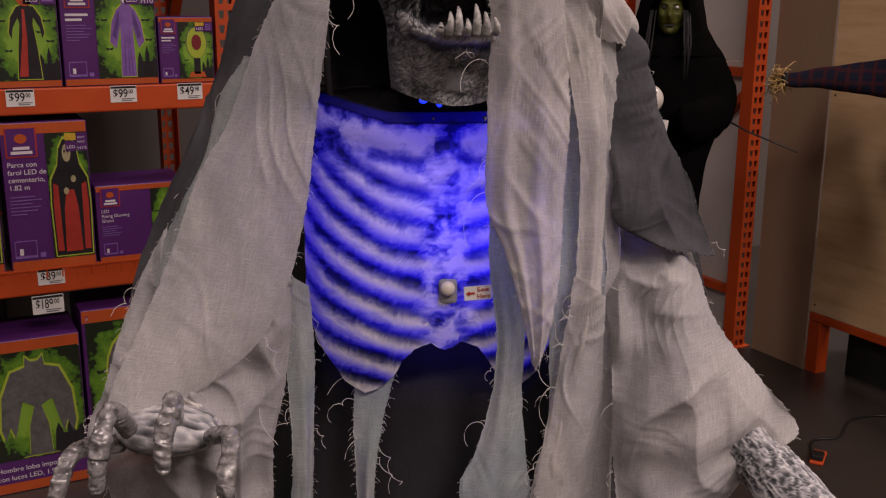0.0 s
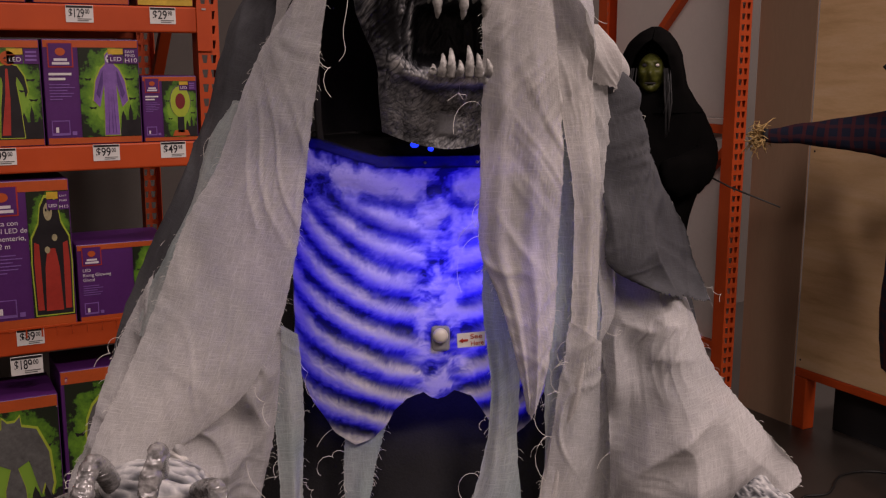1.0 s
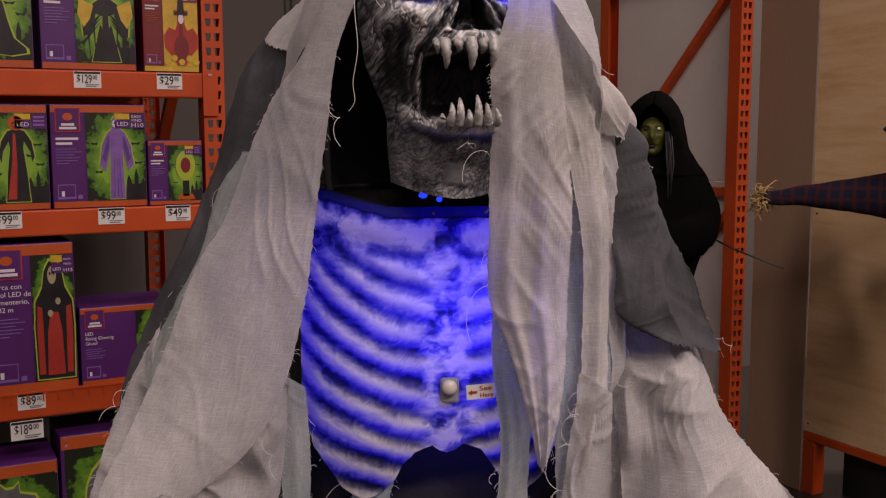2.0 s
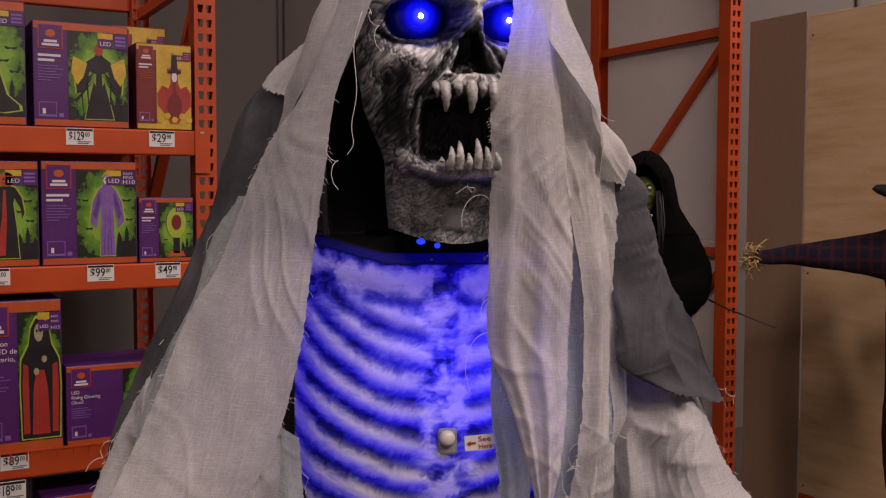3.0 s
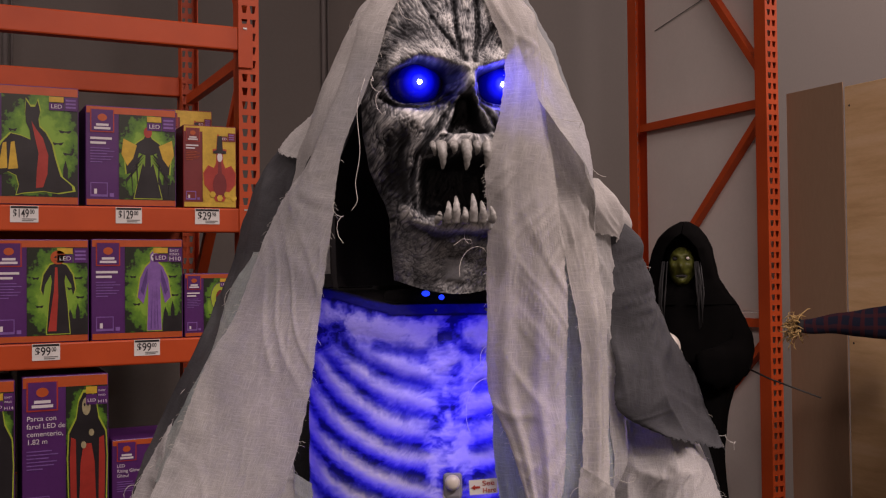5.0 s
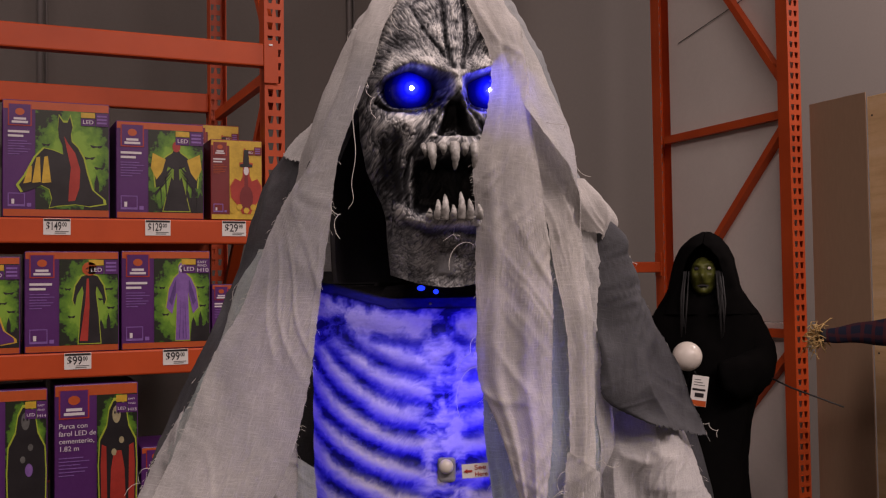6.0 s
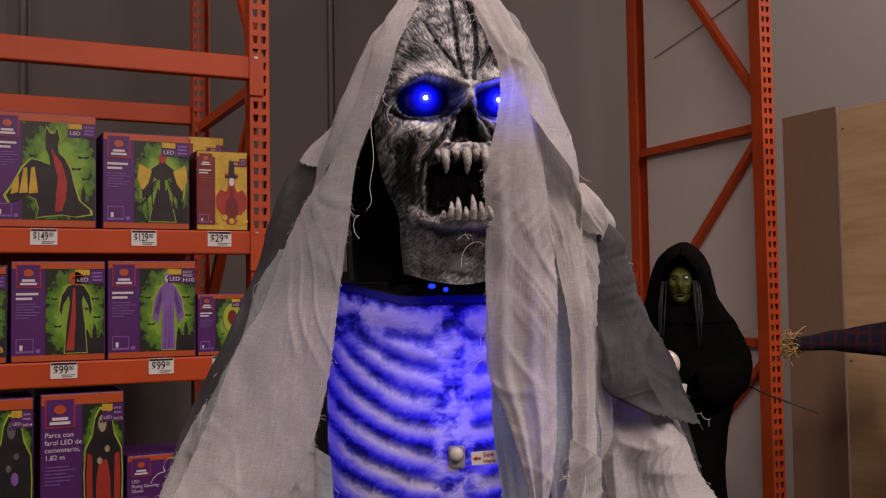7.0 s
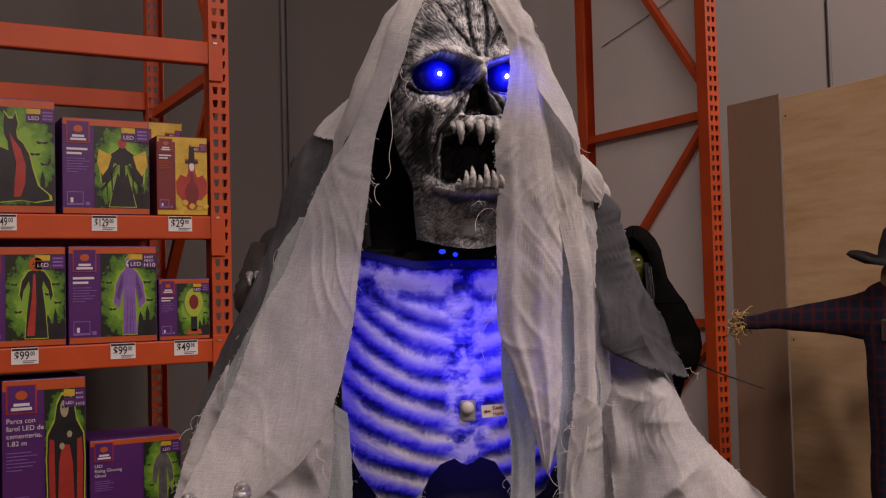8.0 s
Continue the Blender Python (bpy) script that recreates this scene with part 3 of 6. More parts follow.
def carton(x0, x1, z0, z1, picture, tone, label, y=RACK_Y - 0.002, deep=0.28, body=PURPLE, strip=ORANGE_INK, art=GREEN_INK, wide=0.36, code="", title=(), belly=None, turn=0.0, halo=LIME_INK, low_title=(), head=None):
    """A printed carton: body, orange edge bands, artwork field with an outlined picture, emblem and text lines."""
    w, h = x1 - x0, z1 - z0
    box = thing("product_box", pose(x0, y, z0 + 0.001, 0, 0, turn), label, "box", "boxed decorations on the shelves")
    part("carton", slab((0, 0, 0), (w, deep, h), bevel=0.003), body, box)
    band = min(0.05, h * 0.075)
    panel("top_band", rect(0.003, h - band, w - 0.003, h - 0.003), 0.0006, strip, box)
    panel("base_band", rect(0.003, 0.003, w - 0.003, band * 0.9), 0.0006, strip, box)
    bm = slab((0.004, 0.004, h), (w - 0.004, deep - 0.004, h + 0.0008))
    part("top_flap", bm, body, box)
    ax, az = w * wide, band * 0.9 if not low_title else h * 0.22
    field = panel("artwork", rect(ax, az, w - 0.003, h - band), 0.0012, art, box)
    aw, ah = w - ax, h - band - az
    cx = ax + aw * 0.5
    if art is GREEN_INK:
        panel("castle", placed(CASTLE, w - 0.004 - aw * 0.34, az + 0.002, aw * 0.32, ah * 0.36), 0.0018, BLACK_INK, field)
        for k, (fx, fz) in enumerate(((0.82, 0.62), (0.72, 0.50), (0.86, 0.40), (0.2, 0.30), (0.14, 0.62))):
            panel("bat", placed(BAT, ax + aw * fx, az + ah * fz, aw * (0.09 - 0.008 * k), ah * 0.05), 0.0018, BLACK_INK, field)
    ph, pw = ah * 0.94, aw * ((0.46 if h > w * 1.4 else 0.30) if picture in (GOWN, CLOAK, PUMPKIN_MAN) else 0.46)
    if picture is BEAST:
        cx, pw = w * 0.55, w * 0.40
    panel("picture_outline", placed(picture, cx, az + ah * 0.01, pw * 1.07, ph * 1.02), 0.0024, halo, field)
    panel("picture", placed(picture, cx, az + ah * 0.02, pw, ph * 0.985), 0.0030, tone, field)
    if picture is BEAST and belly:
        panel("picture_front", placed(BEAST_FRONT, cx, az + ah * 0.02, pw, ph * 0.985), 0.0036, belly, field)
    elif picture is HOODED:
        if belly is RED_INK:
            for e in (-1, 1):
                panel("picture_side", [(cx + e * pw * x, az + ah * 0.02 + ph * z) for x, z in ((0.55, 0.04), (0.86, 0.04), (0.90, 0.44), (0.84, 0.62), (0.60, 0.60))], 0.0036, belly, field)
            panel("picture_front", [(cx + x * pw, az + ah * 0.02 + z * ph) for x, z in mirrored([(0.44, 0.03), (0.36, 0.40), (0.20, 0.56)])], 0.0036, belly, field)
        else:
            panel("picture_ball", [(cx + pw * (0.12 + 0.20 * math.cos(a)), az + ah * 0.02 + ph * (0.46 + 0.055 * math.sin(a))) for a in np.linspace(0, 5.9, 14)], 0.0036, LILAC_INK, field)
        panel("picture_face", [(cx + pw * (-0.06 + 0.22 * math.cos(a)), az + ah * 0.02 + ph * (0.87 + 0.075 * math.sin(a))) for a in np.linspace(0, 5.9, 14)], 0.0038, BONE_INK if belly is RED_INK else GREY_INK, field)
        for e in (-1, 1):
            panel("picture_eye", [(cx + pw * (-0.06 + 0.09 * e + 0.05 * math.cos(a)), az + ah * 0.02 + ph * (0.885 + 0.014 * math.sin(a))) for a in np.linspace(0, 5.5, 8)], 0.0044, BLACK_INK, field)
            panel("picture_hand", [(cx + pw * (0.20 * e + 0.14 * math.cos(a)), az + ah * 0.02 + ph * (0.60 + 0.05 * e + 0.03 * math.sin(a))) for a in np.linspace(0, 5.5, 9)], 0.0044, BONE_INK if belly is RED_INK else GREY_INK, field)
    elif picture is PUMPKIN_MAN:
        panel("picture_front", [(cx + x * pw, az + ah * 0.02 + z * ph) for x, z in ((-0.55, 0.03), (-0.10, 0.03), (0.0, 0.45), (-0.04, 0.80), (-0.16, 0.80), (-0.24, 0.5))], 0.0036, RED_INK, field)
        panel("picture_head", [(cx + pw * 0.42 * math.cos(a), az + ah * 0.02 + ph * (0.92 + 0.085 * math.sin(a))) for a in np.linspace(0, 5.9, 14)], 0.0040, ORANGE_INK, field)
        for e in (-1, 1):
            panel("picture_eye", [(cx + pw * (0.16 * e - 0.08), az + ph * 0.935), (cx + pw * (0.16 * e + 0.08), az + ph * 0.935), (cx + pw * 0.10 * e, az + ph * 0.965)], 0.0046, BLACK_INK, field)
        panel("picture_mouth", [(cx - pw * 0.24, az + ph * 0.915), (cx, az + ph * 0.895), (cx + pw * 0.24, az + ph * 0.915), (cx, az + ph * 0.88)], 0.0046, BLACK_INK, field)
    elif belly:
        panel("picture_front", [(cx + x * pw * (0.8 if code else 0.35), az + ah * 0.02 + z * ph * 0.72) for x, z in mirrored([(0.80, 0.03), (0.55, 0.4), (0.42, 0.75), (0.30, 1.0)] if code else [(0.45, 0.03), (0.4, 0.5), (0.2, 1.0)])], 0.0036, belly, field)
    if picture in (GOWN, CLOAK):
        panel("picture_face", [(cx + pw * 0.2 * math.cos(a), az + ah * 0.02 + ph * (0.91 + 0.05 * math.sin(a))) for a in np.linspace(0, 6.0, 12)], 0.0036, WHITE_INK if tone is LILAC_INK else head or GREY_INK, field)
        for e in (-1, 1):
            panel("picture_eye", [(cx + pw * (0.08 * e + 0.04 * math.cos(a)), az + ah * 0.02 + ph * (0.918 + 0.012 * math.sin(a))) for a in np.linspace(0, 5.5, 8)], 0.0042, BLACK_INK, field)
        panel("picture_mouth", [(cx + pw * 0.05 * math.cos(a), az + ah * 0.02 + ph * (0.883 + 0.012 * math.sin(a))) for a in np.linspace(0, 5.5, 8)], 0.0042, BLACK_INK, field)
        fold_ink = VIOLET_INK if tone is LILAC_INK else MAROON_INK if belly is RED_INK else GREY_INK
        for fx0, fx1, fz in ((-0.20, -0.10, 0.60), (0.02, 0.02, 0.52), (0.20, 0.12, 0.64)):
            panel("picture_fold", [(cx + pw * (fx0 - 0.02), az + ah * 0.04), (cx + pw * (fx0 + 0.03), az + ah * 0.04), (cx + pw * fx1, az + ph * fz)], 0.0042, fold_ink, field)
        if tone is LILAC_INK or code:
            for e in (-1, 1):
                panel("picture_arm", [(cx + e * pw * x, az + ah * 0.02 + ph * z) for x, z in ((0.38, 0.78), (0.52, 0.70), (0.80, 0.50), (0.62, 0.44), (0.40, 0.62))], 0.0040, fold_ink, field)
    if picture is STILTS:
        for e in (-1, 1):
            panel("picture_wing", [(cx + e * pw * x, az + ah * 0.02 + ph * z) for x, z in ((0.42, 0.66), (0.92, 0.74), (1.0, 0.55), (0.78, 0.40), (0.56, 0.50))], 0.0036, YELLOW_INK, field)
            for k in range(3):
                panel("picture_leg", [(cx + e * pw * (0.12 + 0.02 * k), az + ph * (0.60 - 0.05 * k)), (cx + e * pw * (0.48 + 0.18 * k), az + ph * (0.50 - 0.12 * k)), (cx + e * pw * (0.36 + 0.20 * k), az + ah * 0.02), (cx + e * pw * (0.40 + 0.20 * k), az + ph * (0.46 - 0.12 * k))], 0.0042, BLACK_INK, field)
        panel("picture_head", [(cx + pw * 0.16 * math.cos(a), az + ah * 0.02 + ph * (0.83 + 0.07 * math.sin(a))) for a in np.linspace(0, 5.9, 12)], 0.0036, RED_INK, field)
    if picture is BIRD:
        panel("picture_body", [(cx + pw * 0.44 * math.cos(a), az + ah * 0.02 + ph * (0.24 + 0.19 * math.sin(a))) for a in np.linspace(0, 5.9, 14)], 0.0040, MAROON_INK, field)
        panel("picture_face", [(cx + pw * 0.17 * math.cos(a), az + ah * 0.02 + ph * (0.66 + 0.07 * math.sin(a))) for a in np.linspace(0, 5.9, 12)], 0.0040, WHITE_INK, field)
        panel("picture_hat", placed([(-0.42, 0.73), (0.42, 0.73), (0.40, 0.77), (0.2, 0.78), (0.14, 1.0), (-0.14, 1.0), (-0.2, 0.78), (-0.40, 0.77)], cx, az + ah * 0.02, pw, ph * 0.985), 0.0044, BLACK_INK, field)
        for k in range(5):
            panel("leaf", [(cx + pw * (-0.9 + 0.45 * k + 0.2 * math.cos(a)), az + ah * (0.06 + 0.05 * (k % 2)) + ph * 0.05 * math.sin(a)) for a in np.linspace(0, 5.0, 6)], 0.0044, YELLOW_INK, field)
    if picture is BEAST and tone is BLACK_INK:
        for x0, x1, x2, top in ((-0.90, -0.72, -0.78, 0.46), (-0.70, -0.50, -0.60, 0.56), (-0.48, -0.26, -0.42, 0.57)):
            panel("picture_wing", [(cx + pw * x0, az + ph * (0.27 if x0 < -0.8 else 0.28)), (cx + pw * x1, az + ph * 0.29), (cx + pw * (x2 + 0.08), az + ph * top), (cx + pw * x2, az + ph * (top - 0.01))], 0.0036, YELLOW_INK, field)
    if picture is WREATH:
        panel("picture_hole", [(cx + (x * pw) * 0.5, az + ah * 0.02 + (0.66 + (z - 0.66) * 0.5) * ph) for x, z in WREATH], 0.0036, MAROON_INK, field)
        panel("picture_post", rect(cx - pw * 0.2, az + ah * 0.08, cx + pw * 0.2, az + ah * 0.36), 0.0036, BLACK_INK, field)
        panel("picture_base", [(cx - pw * 0.55, az + 0.004), (cx + pw * 0.55, az + 0.004), (cx + pw * 0.4, az + ah * 0.12), (cx - pw * 0.4, az + ah * 0.12)], 0.0036, ORANGE_INK, field)
    # emblem: framed square with a small round mark and bars
    ex, es = w * 0.05, min(ax * 0.72, h * 0.24)
    ez = h - band * 0.45 - es
    emblem = panel("emblem", rect(ex, ez, ex + es, ez + es), 0.0014, RED_INK, box)
    panel("emblem_field", rect(ex + es * 0.05, ez + es * 0.05, ex + es * 0.95, ez + es * 0.98), 0.0020, body, emblem)
    panel("emblem_mark", [(ex + es * 0.5 + es * 0.2 * math.cos(a), ez + es * 0.64 + es * 0.16 * math.sin(a)) for a in np.linspace(0, 5.9, 14)], 0.0026, ORANGE_INK, emblem)
    for k in range(2):
        panel("emblem_bar", rect(ex + es * (0.24 - 0.08 * k), ez + es * (0.27 - 0.15 * k), ex + es * (0.76 + 0.08 * k), ez + es * (0.37 - 0.15 * k)), 0.0026, WHITE_INK, emblem)
    # titles and small print
    tz = ez - es * 0.32
    for line in title:
        writing("lettering", line, es * 0.24, WHITE_INK, box, ex, tz, -0.0012, 0.0)
        tz -= es * 0.26
    if not title:
        for k in range(2):
            panel("title_bar", rect(ex, tz, ex + es * (0.9 - 0.25 * k), tz + es * 0.10), 0.0012, WHITE_INK, box)
            tz -= es * 0.2
    for k in range(6):
        length = es * (0.8, 1.0, 0.7, 0.95, 0.85, 0.5)[k]
        if tz > h * 0.32:
            panel("small_print", rect(ex, tz, ex + length, tz + es * 0.035), 0.0012, LILAC_INK if body is PURPLE else ORANGE_INK, box)
        tz -= es * 0.12
    for k, line in enumerate(low_title):
        writing("lettering", line, h * 0.045, WHITE_INK, box, w * 0.04, h * (0.145 - 0.055 * k), -0.0012)
    # size chart square and a recycling mark
    if not low_title:
        sz = band + 0.006
        chart = panel("size_chart", rect(ex, sz, ex + es * 0.72, sz + es * 0.62), 0.0012, LILAC_INK, box)
        panel("size_chart_field", rect(ex + 0.003, sz + es * 0.10, ex + es * 0.72 - 0.003, sz + es * 0.62 - 0.003), 0.0018, body, chart)
        panel("size_chart_figure", rect(ex + es * 0.15, sz + es * 0.12, ex + es * 0.27, sz + es * 0.34), 0.0024, WHITE_INK, chart)
        panel("recycling_mark", rect(ex + es * 0.8, sz, ex + es * 0.98, sz + es * 0.16), 0.0012, LILAC_INK, box)
    # light mark and code at the top right
    lz = h - band - es * 0.28
    lw = min(es * 0.62, aw * 0.26)
    lx = w - lw * 2.05
    panel("yellow_mark", rect(lx, lz, lx + lw, lz + es * 0.24), 0.0040, YELLOW_INK, box)
    led = panel("led_mark", rect(lx, lz - es * 0.38, lx + lw, lz - es * 0.03), 0.0040, body, box)
    writing("lettering", "LED", lw * 0.4, WHITE_INK, led, lx + lw * 0.12, lz - es * 0.28, -0.0047, lw * 0.76)
    mark = panel("code_mark", rect(lx + lw * 1.05, lz - es * 0.38, w - 0.004, lz + es * 0.24), 0.0040, body, box)
    if code:
        mw = lw * 0.84
        writing("lettering", "EASY", lw * 0.25, WHITE_INK, mark, lx + lw * 1.12, lz + es * 0.06, -0.0047, mw * 0.8)
        writing("lettering", "FIND", lw * 0.25, WHITE_INK, mark, lx + lw * 1.12, lz - es * 0.10, -0.0047, mw * 0.8)
        writing("lettering", code, lw * 0.4, WHITE_INK, mark, lx + lw * 1.08, lz - es * 0.33, -0.0047, mw)
    else:
        for k in range(3):
            panel("code_bar", rect(lx + lw * 1.15, lz - es * (0.26 - 0.16 * k), w - 0.010, lz - es * (0.18 - 0.16 * k)), 0.0046, LILAC_INK, mark)
    return box


Z1, Z2, Z3 = LEVELS[0], LEVELS[1], LEVELS[2]
carton(0.335, 0.681, Z3, 2.277, BEAST, BLACK_INK, "purple and green carton printed with a black winged dragon", belly=RED_INK, wide=0.30)
carton(0.703, 1.010, Z3, 2.224, STILTS, BLACK_INK, "purple and green carton printed with long black legs", turn=1.0)
carton(1.034, 1.226, Z3, 2.174, BIRD, RED_INK, "small maroon and yellow carton printed with a red turkey", body=MAROON_INK, strip=YELLOW_INK, art=YELLOW_INK, deep=0.2, halo=ORANGE_INK, belly=MAROON_INK)
carton(1.00, 1.19, Z3, 2.262, BIRD, RED_INK, "maroon and yellow carton standing behind a smaller one", y=RACK_Y + 0.22, deep=0.2, body=MAROON_INK, strip=YELLOW_INK, art=YELLOW_INK, halo=ORANGE_INK)
carton(0.05, 0.325, Z3, 2.25, CLOAK, BLACK_INK, "purple and green carton printed with a dark cloak")
carton(0.405, 0.712, Z2, 1.760, PUMPKIN_MAN, BLACK_INK, "purple and green carton printed with a pumpkin-topped cloak", belly=RED_INK, head=ORANGE_INK)
carton(0.720, 1.030, Z2, 1.762, GOWN, LILAC_INK, "purple and green carton printed with a pale lilac gown", code="H10", halo=LIME_INK)
carton(1.036, 1.226, Z2, 1.640, WREATH, LIME_INK, "small purple and green carton printed with a wreath", deep=0.2, halo=GREY_INK)
carton(0.08, 0.392, Z2, 1.742, BEAST, PURPLE, "purple and green carton printed with a dark building shape", halo=YELLOW_INK)
carton(0.500, 0.775, Z1, 1.300, HOODED, BLACK_INK, "tall purple carton printed with a red robe, on a shelf", code="H15", title=("Parca con", "farol LED de", "cementerio,", "1.82 m"), wide=0.50, belly=RED_INK)
carton(0.215, 0.478, Z1, 1.293, HOODED, BLACK_INK, "tall purple carton printed with a dark hooded robe, on a shelf", code="H14", wide=0.50, belly=GREY_INK)
carton(0.786, 1.110, Z1, 1.068, GOWN, GREY_INK, "low purple and green carton with an orange band, on a shelf", title=("LED", "Rising Glowing", "Ghoul"), wide=0.58)
carton(0.370, 0.690, 0.0, 0.562, LANKY, GREY_INK, "large green and purple carton standing on the floor", code="H22", wide=0.03, low_title=("Hombre lobo imponente", "con luces LED, 1.98 m"), y=RACK_Y - 0.03)
carton(0.704, 1.02, 0.0, 0.626, WREATH, GREY_INK, "tall green carton standing on the floor under the shelf", wide=0.04, y=RACK_Y)
carton(0.02, 0.360, 0.0, 0.560, CLOAK, GREY_INK, "large green and purple carton standing on the floor", wide=0.04, y=RACK_Y - 0.02)


def price_tag(x, z, dollars, cents, y, scale=1.0, tilt=0.0):
    w, h = 0.088 * scale, 0.056 * scale
    tag = thing("price_tag", pose(x - w / 2, y, z - h / 2, 0, tilt, 0), "white price card with bold black figures on the shelf edge", "price tag", "shelf price cards")
    part("card", slab((0, -0.0015, 0), (w, 0, h), bevel=0.0005), TAG_WHITE, tag)
    panel("header", rect(0.002, h * 0.84, w - 0.002, h * 0.97), 0.0017, BLACK_INK, tag)
    writing("lettering", dollars, h * 0.72, BLACK_INK, tag, w * 0.10, h * 0.30, -0.0020, w * 0.56, 0.0005)
    writing("lettering", cents, h * 0.36, BLACK_INK, tag, w * 0.69, h * 0.52, -0.0020, w * 0.17, 0.0003)
    for k in range(2):
        panel("fine_print", rect(w * 0.42, h * (0.18 - 0.10 * k), w * (0.92 - 0.1 * k), h * (0.23 - 0.10 * k)), 0.0017, GREY_INK, tag)


TAG_Y = RACK_Y - 0.0065
for x, z, d, c in ((0.508, 1.846, "$149", "00"), (0.845, 1.846, "$129", "00"), (1.118, 1.846, "$29", "98"), (0.255, 1.846, "$129", "00"),
                   (0.575, 1.383, "$99", "00"), (0.905, 1.384, "$99", "00"), (1.133, 1.385, "$49", "98"), (0.18, 1.383, "$99", "00"),
                   (0.620, 0.768, "$89", "00")):
    price_tag(x, z, d, c, TAG_Y)
price_tag(0.600, 0.676, "$189", "00", TAG_Y - 0.02, 1.16)

# ---- the tall ghoul: figure, robe and gauze shroud ----
GHOUL = pose(0.687, 0.875, 0, 0, 0, -28.0)


def gauss(x, w):
    return math.exp(-(x / w) ** 2)


def curve_at(table, z):
    zs, vs = [a for a, _ in table], [b for _, b in table]
    return float(np.interp(z, zs, vs))


HEAD_W = [(1.60, 0.047), (1.625, 0.049), (1.65, 0.051), (1.68, 0.053), (1.70, 0.058), (1.73, 0.072), (1.76, 0.078), (1.79, 0.079), (1.83, 0.073), (1.87, 0.060), (1.90, 0.040)]
HEAD_R = [(1.60, 0.046), (1.63, 0.050), (1.655, 0.058), (1.672, 0.070), (1.70, 0.078), (1.76, 0.082), (1.80, 0.076), (1.83, 0.080), (1.87, 0.070), (1.90, 0.045)]
HEAD_YAW, HEAD_X, HEAD_Y = math.radians(15), -0.0010, 0.0
EYE_S, EYE_Z = 0.037, 1.801


def head_point(s, f, z):
    c, d = math.cos(HEAD_YAW), math.sin(HEAD_YAW)
    return Vector((HEAD_X + s * c + f * d, HEAD_Y + s * d - f * c, z))


def groove(a, z, line):
    """Distance from (a, z) to a crease drawn as a bent line."""
    best = 1.0
    for (x0, z0), (x1, z1) in zip(line, line[1:]):
        dx, dz = x1 - x0, z1 - z0
        t = min(1, max(0, ((a - x0) * dx + (z - z0) * dz) / (dx * dx + dz * dz)))
        best = min(best, math.hypot(a - x0 - t * dx, z - z0 - t * dz))
    return best


CREASES = [([(0.011, 1.779), (0.021, 1.765), (0.030, 1.752), (0.040, 1.738), (0.043, 1.715), (0.040, 1.695)], 0.0022, 0.006, 0.40),
           ([(0.012, 1.788), (0.024, 1.779), (0.040, 1.776), (0.056, 1.780), (0.066, 1.788)], 0.0020, 0.005, 0.55),
           ([(0.004, 1.812), (0.009, 1.835), (0.010, 1.865), (0.008, 1.895)], 0.0020, 0.0045, 0.6),
           ([(0.010, 1.822), (0.026, 1.846), (0.036, 1.872)], 0.0016, 0.003, 0.45),
           ([(0.050, 1.750), (0.052, 1.725), (0.046, 1.70)], 0.0040, 0.006, 0.5),
           ([(0.060, 1.752), (0.060, 1.735), (0.055, 1.712)], 0.0025, 0.004, 0.4),
           ([(0.0, 1.672), (0.020, 1.670), (0.040, 1.678)], 0.0030, 0.004, 0.35)]


